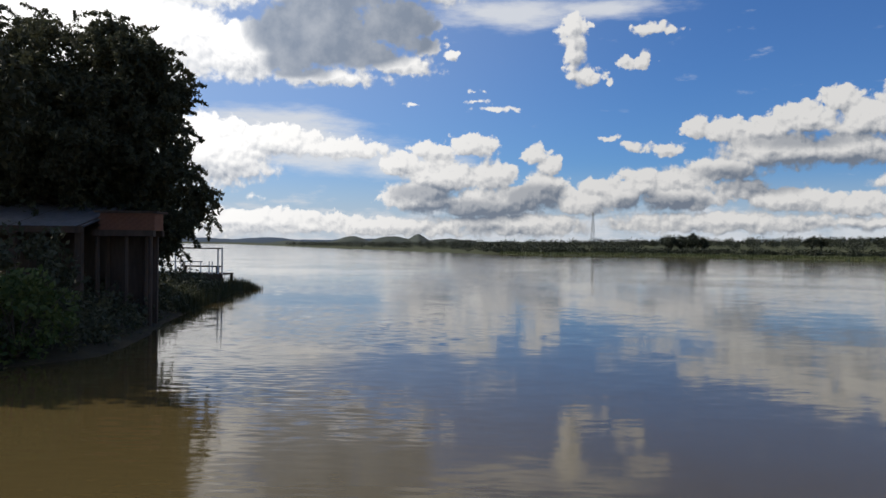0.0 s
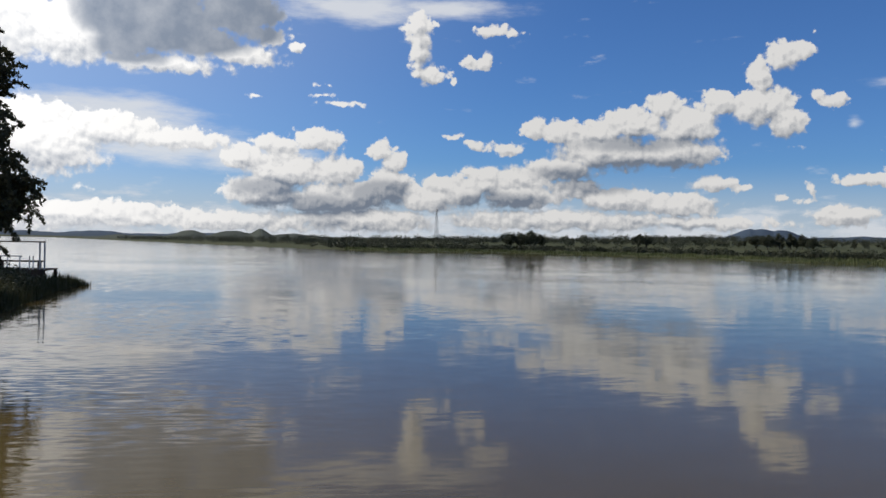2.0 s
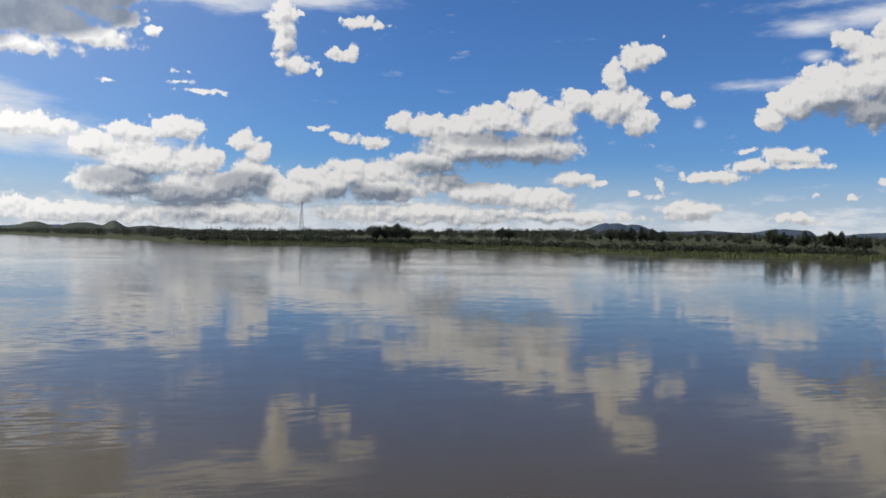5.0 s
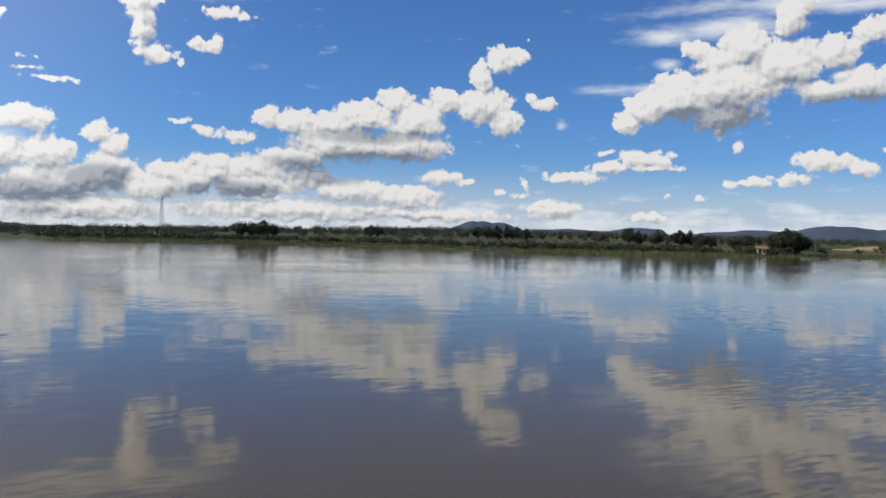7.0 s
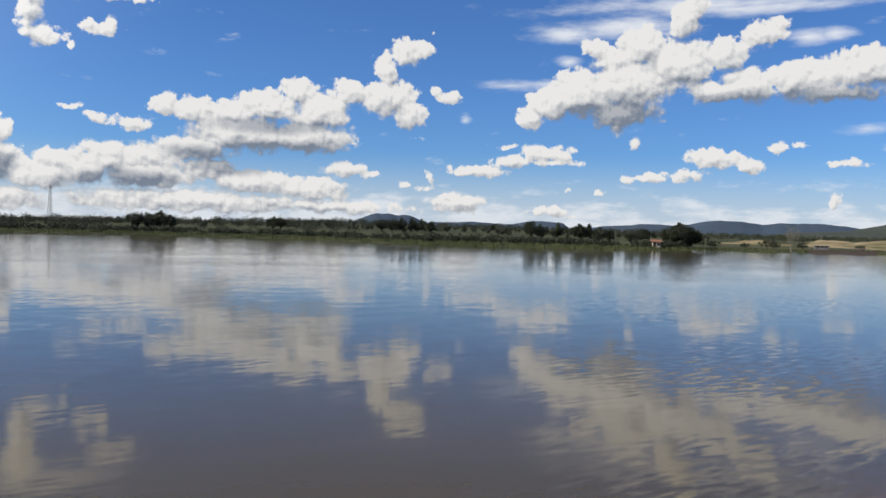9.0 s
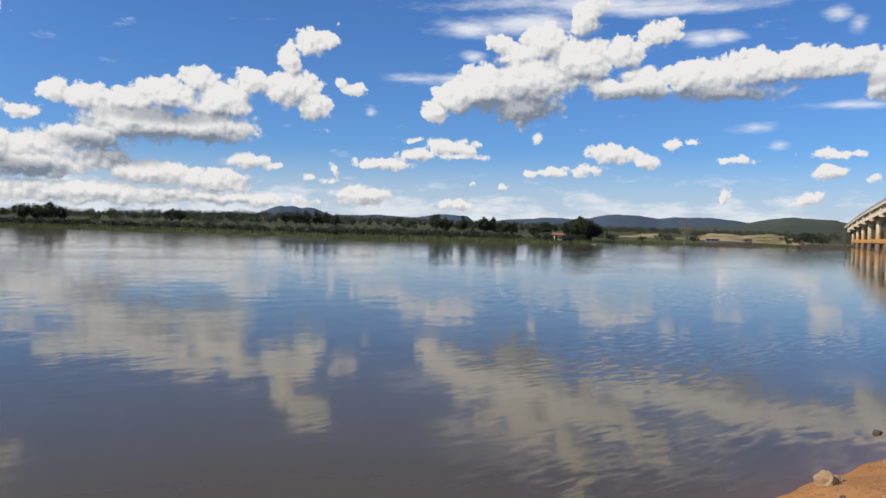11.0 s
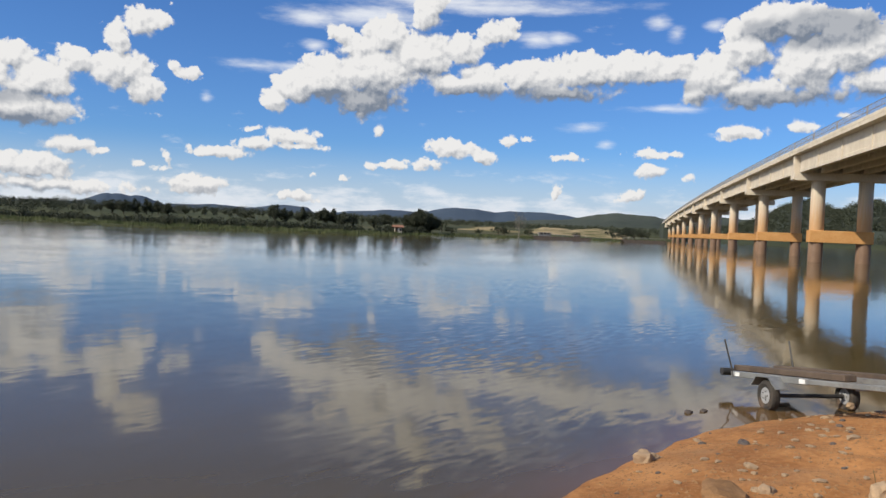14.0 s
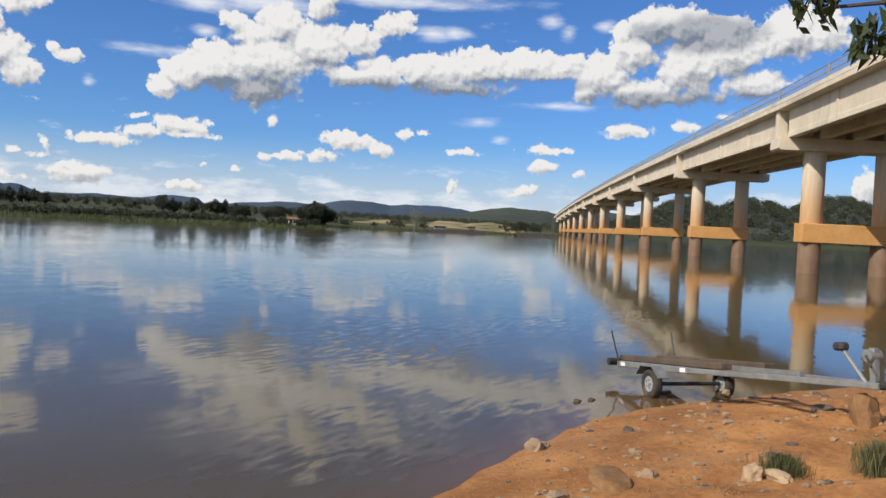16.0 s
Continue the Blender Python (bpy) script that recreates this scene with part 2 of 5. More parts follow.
dim = calc(nt, "MULTIPLY_ADD", grey, 0.62, calc(nt, "MULTIPLY", dim, calc(nt, "MULTIPLY_ADD", grey, -0.3, 1.0)), clamp=True)
WHITE, DUSK = (0.87, 0.86, 0.848), (0.205, 0.245, 0.315)
dim = calc(nt, "MAXIMUM", dim, calc(nt, "MULTIPLY", storm, calc(nt, "MULTIPLY_ADD", murk, -0.5, 1.18)))
cloud = blend(nt, dim, WHITE, DUSK)
cloud = vmath(nt, "MULTIPLY", cloud, vmath(nt, "ADD", (1, 1, 1), vmath(nt, "MULTIPLY", (1.1, 1.1, 1.1), glow)))
# the air near the horizon and towards the sun is pale
air = vmath(nt, "MULTIPLY", sky.outputs[0], (0.050, 0.080, 0.123))
pale = ramp(nt, el, 6.0, 0.3, 0.0, 0.86)
air = blend(nt, pale, air, (0.58, 0.655, 0.76))
air = blend(nt, calc(nt, "MULTIPLY", glow, 0.55), air, (0.72, 0.82, 0.95))
strands = fbm(nt, vmath(nt, "MULTIPLY", p, (0.25, 1.0, 1)), 1.1, 6, 0.6)
veil = ramp(nt, calc(nt, "MULTIPLY_ADD", strands, 1.3, calc(nt, "MULTIPLY", nearest(nt, p, VEIL, 0.6), -1.0)), 0.35, 1.5, 0.0, 0.85)
thin = ramp(nt, calc(nt, "ADD", fbm(nt, vmath(nt, "MULTIPLY", p, (0.45, 1.5, 1)), 0.6, 6, 0.6), calc(nt, "MULTIPLY", ramp(nt, el, 5.0, 0.5), 0.40)), 0.66, 0.98, 0.0, 0.7)
air = blend(nt, thin, air, (0.86, 0.88, 0.92))
air = blend(nt, veil, air, (0.90, 0.92, 0.95))
full = blend(nt, cover, air, cloud)
back = nt.nodes.new("ShaderNodeBackground")
nt.links.new(full, back.inputs[0])
back.inputs[1].default_value = 1.0
out = nt.nodes.new("ShaderNodeOutputWorld")
nt.links.new(back.outputs[0], out.inputs[0])

sun = new("sun", bpy.data.lights.new("sun", "SUN"))
sun.data.energy, sun.data.angle, sun.data.color = 4.6, radians(0.5), (1.0, 0.91, 0.77)
sun.matrix_world = look(sun_way * 60, (0, 0, 0))


# ---- materials ----
def surface(name, a, b, scale=4.0, rough=0.8, bump=0.3, fine=30.0, metal=0.0, island=0.0, spec=0.5, stretch=(1, 1, 1), stain=None):
    """Two colours mixed by noise at two sizes, with relief; island: how far single pieces differ; stain: a third colour in patches."""
    m = bpy.data.materials.new(name)
    m.use_nodes = True
    nt = m.node_tree
    bs = nt.nodes["Principled BSDF"]
    co = nt.nodes.new("ShaderNodeTexCoord").outputs["Object"]
    co = vmath(nt, "MULTIPLY", co, stretch)
    big, small = fbm(nt, co, scale, 5, 0.6, "3D"), fbm(nt, co, fine, 4, 0.6, "3D")
    f = calc(nt, "MULTIPLY_ADD", small, 0.5, calc(nt, "MULTIPLY", big, 0.9))
    f = ramp(nt, f, 0.45, 0.95)
    if island:
        r = nt.nodes.new("ShaderNodeNewGeometry").outputs["Random Per Island"]
        f = calc(nt, "MULTIPLY_ADD", r, island, calc(nt, "MULTIPLY", f, 1 - island), clamp=True)
    col = blend(nt, f, a, b)
    if stain:
        s = ramp(nt, fbm(nt, co, scale * 0.37, 4, 0.65, "3D"), 0.52, 0.68, 0.0, 0.8)
        col = blend(nt, s, col, stain)
    nt.links.new(col, bs.inputs["Base Color"])
    bs.inputs["Roughness"].default_value, bs.inputs["Metallic"].default_value = rough, metal
    bs.inputs["Specular IOR Level"].default_value = spec
    if bump:
        bn = nt.nodes.new("ShaderNodeBump")
        bn.inputs["Strength"].default_value, bn.inputs["Distance"].default_value = bump, 0.02
        nt.links.new(calc(nt, "MULTIPLY_ADD", small, 0.6, big), bn.inputs["Height"])
        nt.links.new(bn.outputs[0], bs.inputs["Normal"])
    return m


def foliage(name, a, b, through_light=0.25):
    m = bpy.data.materials.new(name)
    m.use_nodes = True
    nt = m.node_tree
    bs = nt.nodes["Principled BSDF"]
    r = nt.nodes.new("ShaderNodeNewGeometry").outputs["Random Per Island"]
    o = nt.nodes.new("ShaderNodeObjectInfo").outputs["Random"]
    f = calc(nt, "MULTIPLY_ADD", o, 0.35, calc(nt, "MULTIPLY", r, 0.65))
    col = blend(nt, f, a, b)
    nt.links.new(col, bs.inputs["Base Color"])
    bs.inputs["Roughness"].default_value = 0.6
    bs.inputs["Specular IOR Level"].default_value = 0.25
    tr = nt.nodes.new("ShaderNodeBsdfTranslucent")
    nt.links.new(col, tr.inputs[0])
    mx = nt.nodes.new("ShaderNodeMixShader")
    mx.inputs[0].default_value = through_light
    nt.links.new(bs.outputs[0], mx.inputs[1])
    nt.links.new(tr.outputs[0], mx.inputs[2])
    nt.links.new(mx.outputs[0], nt.nodes["Material Output"].inputs[0])
    return m


def water_material():
    m = bpy.data.materials.new("lake_water")
    m.use_nodes = True
    nt = m.node_tree
    bs = nt.nodes["Principled BSDF"]
    co = nt.nodes.new("ShaderNodeTexCoord").outputs["Object"]
    murk = ramp(nt, fbm(nt, co, 0.05, 4, 0.6), 0.35, 0.7)
    nt.links.new(blend(nt, murk, (0.076, 0.057, 0.022), (0.092, 0.068, 0.027)), bs.inputs["Base Color"])
    # orange silt clouds the shallows off the sand bank
    off = vmath(nt, "LENGTH", vmath(nt, "MULTIPLY", vmath(nt, "SUBTRACT", co, (9.0, 2.4, 0)), (0.28, 1.0, 0)))
    silt = ramp(nt, calc(nt, "MULTIPLY_ADD", fbm(nt, co, 0.8, 3), 0.6, off), 2.5, 1.0, 0.0, 0.75)
    body = bs.inputs["Base Color"].links[0].from_socket
    nt.links.new(blend(nt, silt, body, (0.14, 0.078, 0.036)), bs.inputs["Base Color"])
    bs.inputs["Roughness"].default_value = 0.065
    bs.inputs["IOR"].default_value = 1.333
    bs.inputs["Specular IOR Level"].default_value = 0.30
    # ripples: two slopes at three sizes, stronger where gusts touch the lake
    def slopes(scale, detail, stretch):
        n = nt.nodes.new("ShaderNodeTexNoise")
        n.noise_dimensions = "2D"
        n.inputs["Scale"].default_value, n.inputs["Detail"].default_value = scale, detail
        nt.links.new(vmath(nt, "MULTIPLY", co, stretch), n.inputs["Vector"])
        return vmath(nt, "SUBTRACT", n.outputs["Color"], (0.5, 0.5, 0.5))

    gust = ramp(nt, fbm(nt, vmath(nt, "MULTIPLY", co, (0.5, 1, 1)), 0.10, 3, 0.6), 0.40, 0.64, 0.22, 1.0)
    fine = vmath(nt, "MULTIPLY", slopes(7.0, 3.0, (0.26, 1.0, 1)), (0.024, 0.12, 0))
    slow = vmath(nt, "MULTIPLY", slopes(1.1, 1.0, (0.5, 1.0, 1)), (0.006, 0.016, 0))
    tilt = vmath(nt, "ADD", vmath(nt, "MULTIPLY", fine, gust), slow)
    up = vmath(nt, "NORMALIZE", vmath(nt, "ADD", tilt, (0, 0, 1)))
    nt.links.new(up, bs.inputs["Normal"])
    return m


WATER = water_material()
SAND = surface("orange_sand", (0.21, 0.085, 0.028), (0.43, 0.205, 0.075), 1.1, 0.95, 1.0, 14, spec=0.2, stain=(0.30, 0.17, 0.085))
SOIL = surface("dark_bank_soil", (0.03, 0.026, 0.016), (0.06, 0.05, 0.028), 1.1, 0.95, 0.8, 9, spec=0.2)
FIELD = surface("far_grassland", (0.036, 0.044, 0.021), (0.070, 0.076, 0.036), 0.012, 0.95, 0.3, 0.2, spec=0.1, stain=(0.10, 0.088, 0.042))
HILLS = surface("wooded_hills", (0.044, 0.054, 0.045), (0.068, 0.078, 0.060), 0.006, 0.95, 0.5, 0.05, spec=0.1)
# the haze of distance is put into this base colour as blue
RANGE = surface("haze_blue_range", (0.050, 0.072, 0.105), (0.065, 0.088, 0.12), 0.002, 0.95, 0.3, 0.01, spec=0.05)
EARTH = surface("bare_pale_earth", (0.060, 0.070, 0.030), (0.33, 0.26, 0.16), 0.35, 0.95, 0.5, 1.5, spec=0.1, stretch=(0.12, 0.12, 1.5))
LEAF = foliage("dark_leaves", (0.055, 0.060, 0.036), (0.105, 0.110, 0.058), 0.25)
LEAF_NEAR = foliage("glossy_leaves", (0.030, 0.045, 0.018), (0.07, 0.09, 0.032), 0.2)
BUSH = foliage("bush_leaves", (0.05, 0.085, 0.025), (0.17, 0.20, 0.06), 0.35)
FARLEAF = foliage("far_tree_leaves", (0.030, 0.036, 0.022), (0.060, 0.068, 0.038), 0.08)
DRYLEAF = foliage("dry_grey_twigs", (0.16, 0.15, 0.12), (0.24, 0.22, 0.17), 0.15)
GRASS = foliage("shore_grass", (0.065, 0.085, 0.03), (0.12, 0.135, 0.055), 0.2)
REED = foliage("dark_reeds", (0.035, 0.042, 0.018), (0.07, 0.075, 0.032), 0.05)
BARK = surface("bark", (0.055, 0.042, 0.03), (0.11, 0.09, 0.065), 3, 0.9, 0.9, 18, stretch=(1, 1, 0.25))
CONCRETE = surface("bridge_concrete", (0.55, 0.47, 0.36), (0.68, 0.60, 0.48), 0.35, 0.9, 0.25, 6, stretch=(1, 1, 0.5), stain=(0.40, 0.35, 0.28))
STAINED = surface("rust_stained_concrete", (0.52, 0.25, 0.075), (0.62, 0.34, 0.13), 0.5, 0.9, 0.25, 6)
WET = surface("wet_dark_concrete", (0.17, 0.10, 0.06), (0.24, 0.15, 0.09), 0.6, 0.6, 0.3, 6)
STEEL = surface("galvanised_steel", (0.25, 0.25, 0.24), (0.38, 0.38, 0.36), 6, 0.5, 0.1, 40, metal=0.6)
RAIL = surface("pale_railing_paint", (0.24, 0.24, 0.245), (0.34, 0.34, 0.34), 3, 0.6, 0.1, 20)
TYRE = surface("black_rubber", (0.025, 0.023, 0.02), (0.06, 0.05, 0.04), 5, 0.85, 0.3, 40, stain=(0.20, 0.12, 0.07))
BLACK = surface("black_plastic", (0.02, 0.02, 0.02), (0.045, 0.042, 0.04), 5, 0.6, 0.2, 30)
TIMBER = surface("weathered_timber", (0.06, 0.042, 0.03), (0.12, 0.085, 0.06), 2, 0.9, 0.6, 14, stretch=(1, 1, 0.2))
# brick red, with the shade under the trees darkened into its base colour
BRICK = surface("shade_dimmed_brick", (0.20, 0.09, 0.055), (0.28, 0.135, 0.08), 2, 0.9, 0.4, 20)
ROOF = surface("grey_fibre_cement", (0.16, 0.16, 0.165), (0.24, 0.24, 0.245), 1.2, 0.9, 0.3, 12, stain=(0.17, 0.16, 0.15))
WHITE_PAINT = surface("white_paint", (0.70, 0.70, 0.68), (0.80, 0.80, 0.78), 2, 0.6, 0.1, 20)
STONE = surface("brown_stone", (0.24, 0.15, 0.085), (0.40, 0.29, 0.18), 3, 0.95, 0.8, 16, island=0.6)
HULL = surface("dark_hull_paint", (0.06, 0.05, 0.045), (0.12, 0.09, 0.07), 1, 0.8, 0.2, 8)
MUD = surface("dried_mud", (0.18, 0.095, 0.042), (0.30, 0.17, 0.08), 2.5, 0.95, 1.0, 14, spec=0.2)


def stained_column():
    """Bare concrete above, orange silt stains creeping up from the high-water mark."""
    m = CONCRETE.copy()
    m.name = "silt_stained_column"
    nt = m.node_tree
    bs = nt.nodes["Principled BSDF"]
    co = nt.nodes.new("ShaderNodeTexCoord").outputs["Object"]
    xyz = nt.nodes.new("ShaderNodeSeparateXYZ")
    nt.links.new(co, xyz.inputs[0])
    up = calc(nt, "MULTIPLY_ADD", fbm(nt, vmath(nt, "MULTIPLY", co, (3, 3, 2)), 1.2, 5, 0.6, "3D"), 0.7, xyz.outputs[2])
    old = bs.inputs["Base Color"].links[0].from_socket
    nt.links.new(blend(nt, ramp(nt, up, 1.15, 0.4, 0.0, 0.85), old, (0.55, 0.30, 0.12)), bs.inputs["Base Color"])
    return m


COLUMN = stained_column()
TUFT = foliage("dry_grass", (0.075, 0.085, 0.035), (0.19, 0.18, 0.085), 0.25)


# ---- mesh helpers ----
def mesh_of(name, verts, faces, *mats, smooth=False, slots=None):
    me = bpy.data.meshes.new(name)
    me.from_pydata([tuple(map(float, v)) for v in verts], [], [tuple(map(int, f)) for f in faces])
    for m in mats:
        me.materials.append(m)
    if slots is not None:
        me.polygons.foreach_set("material_index", slots)
    if smooth:
        me.polygons.foreach_set("use_smooth", [True] * len(me.polygons))
    me.update()
    return me


def thing(name, at=(0, 0, 0), turn=0.0, label="", category="", group="", kind=""):
    ob = new(name)
    ob.matrix_basis = pose(*at, 0, 0, turn)
    return tagged(ob, label, category, group, kind)


def part(name, bm, material, parent, label=""):
    """Links a bmesh, or a mesh, as one object under a thing or a part."""
    if isinstance(bm, bmesh.types.BMesh):
        me = bpy.data.meshes.new(name)
        bm.to_mesh(me)
        bm.free()
        me.materials.append(material)
    else:
        me = bm
    ob = new(name, me)
    ob.parent = parent
    if label:
        tagged(ob, label)
    return ob


def box(bm, x0, y0, z0, x1, y1, z1, m=None, bevel=0.0):
    t = Matrix.Translation(((x0 + x1) / 2, (y0 + y1) / 2, (z0 + z1) / 2)) @ Matrix.Diagonal((x1 - x0, y1 - y0, z1 - z0, 1))
    made = bmesh.ops.create_cube(bm, size=1, matrix=t if m is None else m @ t)
    if bevel:
        edges = list({e for v in made["verts"] for e in v.link_edges})
        bmesh.ops.bevel(bm, geom=edges, offset=bevel, segments=1, affect="EDGES")
    return bm


def block(x0, y0, z0, x1, y1, z1, m=None, bevel=0.0):
    return box(bmesh.new(), x0, y0, z0, x1, y1, z1, m, bevel)


def tube(bm, a, b, r0, r1=None, n=8):
    a, b = Vector(a), Vector(b)
    d = b - a
    m = Matrix.Translation((a + b) / 2) @ d.to_track_quat("Z", "Y").to_matrix().to_4x4()
    bmesh.ops.create_cone(bm, cap_ends=True, segments=n, radius1=r0, radius2=r0 if r1 is None else r1, depth=d.length, matrix=m)
    return bm


def rod(a, b, r0, r1=None, n=8):
    return tube(bmesh.new(), a, b, r0, r1, n)


def limb(bm, points, radii, n=7):
    for (a, b), (r0, r1) in zip(zip(points, points[1:]), zip(radii, radii[1:])):
        tube(bm, a, b, r0, r1, n)
    return bm


def leaf_mesh(name, rng, centres, spread, count, size, material, droop=0.0, slim=0.45):
    """Many small leaves scattered round the centres: pointed four-cornered blades, each turned its own way."""
    c = np.repeat(np.asarray(centres, float), count, 0)
    s = np.repeat(np.broadcast_to(np.asarray(spread, float), (len(centres),)), count)
    off = rng.normal(size=c.shape)
    off *= (rng.random(len(c)) ** 0.45 / np.linalg.norm(off, axis=1))[:, None]
    c = c + off * s[:, None]
    u = rng.normal(size=c.shape)
    u[:, 2] -= droop
    u /= np.linalg.norm(u, axis=1)[:, None]
    w = np.cross(u, rng.normal(size=c.shape))
    w /= np.linalg.norm(w, axis=1)[:, None] + 1e-9
    ln = size * rng.uniform(0.6, 1.3, len(c))[:, None]
    v = np.stack([c - u * ln / 2, c + w * ln * slim / 2, c + u * ln / 2, c - w * ln * slim / 2], 1).reshape(-1, 3)
    f = np.arange(len(v)).reshape(-1, 4)
    me = bpy.data.meshes.new(name)
    me.vertices.add(len(v))
    me.vertices.foreach_set("co", v.ravel())
    me.loops.add(len(v))
    me.loops.foreach_set("vertex_index", f.ravel())
    me.polygons.add(len(f))
    me.polygons.foreach_set("loop_start", np.arange(0, len(v), 4))
    me.materials.append(material)
    me.update()
    me.validate()
    return me


def crown_points(rng, n, centre, radii, hollow=0.55):
    d = rng.normal(size=(n, 3))
    d /= np.linalg.norm(d, axis=1)[:, None]
    r = hollow + (1 - hollow) * rng.random(n) ** 0.6
    return np.asarray(centre) + d * np.asarray(radii) * r[:, None]


def polar(az, r):
    a = np.radians(az)
    return r * np.sin(a), r * np.cos(a)


# ---- the lake and its shores ----
NEAR = [(-10.1, 42.6), (-10.0, 38.5), (-8.7, 27.5), (-8.2, 24.0), (-7.4, 20.2), (-7.1, 17.0), (-8.1, 15.4), (-9.6, 13.2), (-9.6, 9.5), (-6.5, 6.3), (-3.0, 5.0), (0, 4.2), (4, 3.6),
        (6.6, 3.38), (8.14, 3.37), (9.3, 3.28), (10.3, 3.15), (11.3, 2.85), (12.4, 2.3), (13.5, 1.65), (14.7, 1.0), (17, -0.6), (24, -6),
        (45, -28), (120, -110), (4900, -4900), (-4900, -4900), (-4900, 300), (-300, 90), (-60, 62), (-18, 47)]
FAR = [(-60, 3300), (-38, 2600), (-15, 1900), (-11, 765), (-7.3, 475), (-3.3, 344), (-0.2, 290), (3, 258), (7, 234), (15, 250), (21, 236),
       (28, 222), (35, 182), (40, 184), (44, 190), (50, 208), (54, 245), (58, 264), (62, 300), (66, 318), (69, 470), (75, 560), (90, 600), (110, 800), (126, 4600)]
far_xy = [polar(a, r) for a, r in FAR] + [polar(a, 6500) for a in range(126, -61, -12)]


def signed(px, py, poly):
    """The distance to a polygon's edge, above zero inside it."""
    best, inside = np.full(px.shape, 1e9), np.zeros(px.shape, bool)
    for (ax, ay), (bx, by) in zip(poly, poly[1:] + poly[:1]):
        dx, dy = bx - ax, by - ay
        k = np.clip(((px - ax) * dx + (py - ay) * dy) / (dx * dx + dy * dy), 0, 1)
        best = np.minimum(best, np.hypot(px - ax - k * dx, py - ay - k * dy))
        if ay != by:
            inside ^= ((ay > py) != (by > py)) & (px < (bx - ax) * (py - ay) / (by - ay) + ax)
    return np.where(inside, best, -best)


def ground_height(px, py):
    px, py = np.asarray(px, float), np.asarray(py, float)
    s, q = signed(px, py, NEAR), signed(px, py, far_xy)
    rough = 0.05 * np.sin(px * 1.7 + 0.6 * np.sin(py * 1.3)) * np.sin(py * 1.9 + px * 0.4)
    bank = np.where(s > 0, 0.85 * (1 - np.exp(-np.maximum(s, 0) / 4.5)) + np.clip(s / 3, 0, 1) * rough, np.maximum(s * 0.16, -2.0))
    lumps = np.zeros(px.shape)
    wave = np.random.default_rng(2)
    for _ in range(26):
        k, g, c = 6.28 / wave.uniform(0.22, 1.6), wave.uniform(0, 6.28), wave.uniform(0, 6.28)
        lumps += 0.35 / k * np.sin(k * (px * np.cos(g) + py * np.sin(g)) + c)
    bank = bank + np.where(s > -0.2, np.clip((s + 0.2) / 2.5, 0.12, 1) * lumps * 0.16, 0) * (np.hypot(px, py) < 40)
    left = np.clip((-px - 6) / 5, 0, 1) * np.clip((py - 5) / 6, 0, 1)
    bank = bank + left * np.clip(s, 0, 8) * 0.12
    shore = np.where(q > 0, 0.7 * (1 - np.exp(-np.maximum(q, 0) / 5)) + 0.016 * np.clip(q, 0, 900) * np.clip(px / 90, 0.2, 1) + np.clip(q, 0, 120) * 0.008, np.maximum(q * 0.1, -2.0))
    return np.maximum(bank, shore)


def height_at(x, y):
    return float(ground_height(np.array([x]), np.array([y]))[0])


azs = np.r_[np.arange(0, 55, 0.75), np.arange(55, 102, 0.3), np.arange(102, 360, 0.75)]
rings = np.r_[0.004, 0.25 * 1.06 ** np.arange(52), np.arange(5.2, 16.0, 0.11), 16.0 * 1.042 ** np.arange(139)]
rings = rings[rings < 4700]
gx, gy = np.outer(rings, np.sin(np.radians(azs))), np.outer(rings, np.cos(np.radians(azs)))
gz = ground_height(gx, gy)
n_az = len(azs)
verts = np.c_[gx.ravel(), gy.ravel(), gz.ravel()]
i, j = np.meshgrid(np.arange(len(rings) - 1), np.arange(n_az), indexing="ij")
j1 = (j + 1) % n_az
faces = np.stack([i * n_az + j, i * n_az + j1, (i + 1) * n_az + j1, (i + 1) * n_az + j], -1).reshape(-1, 4)[:, ::-1]
mx, my = verts[faces[:, 0], 0], verts[faces[:, 0], 1]
mr = np.hypot(mx, my)
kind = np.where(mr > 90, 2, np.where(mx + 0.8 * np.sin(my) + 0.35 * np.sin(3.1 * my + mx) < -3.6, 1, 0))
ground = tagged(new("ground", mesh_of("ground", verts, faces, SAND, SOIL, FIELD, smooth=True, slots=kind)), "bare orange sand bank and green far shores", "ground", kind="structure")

wv = [(x, y, 0) for x, y in (polar(a, 4690) for a in range(0, 360, 5))]
water = tagged(new("water", mesh_of("water", wv, [tuple(range(len(wv)))[::-1]], WATER)), "calm brown lake water reflecting the clouds", "lake", kind="structure")


# ---- hills behind the far shore ----
def ridge(name, label, a0, a1, r0, depth, base, humps, material, seed, step=0.15, rag=0.04):
    """A long hill of real depth. humps: azimuth, half width in degrees, elevation in degrees above base."""
    rng = np.random.default_rng(seed)
    a = np.arange(a0, a1, step)
    e = np.full(a.shape, float(base))
    for c, w, h in humps:
        e = np.maximum(e, base + h * np.exp(-((a - c) / w) ** 2))
    for k in range(1, 7):
        e += rag * np.sin(a * 1.7 ** k + rng.random() * 6) / 1.5 ** k * (e > 0.1)
    e *= np.clip((a - a0) / 1.5, 0, 1) * np.clip((a1 - a) / 1.5, 0, 1)
    cut = np.linspace(-1, 1, 13)
    rows = []
    for q in cut:
        r = r0 + q * depth
        z = (np.tan(np.radians(e)) * r0 + 2.4) * (1 - q * q) ** 0.8 - 8 * abs(q)
        x, y = polar(a, r)
        rows.append(np.c_[x, y, z])
    v = np.concatenate(rows)
    n = len(a)
    f = [(p * n + q, p * n + q + 1, (p + 1) * n + q + 1, (p + 1) * n + q) for p in range(len(cut) - 1) for q in range(n - 1)]
    me = mesh_of(name, v, [g[::-1] for g in f], material, smooth=True)
    return tagged(new(name, me), label, "hill", kind="structure")


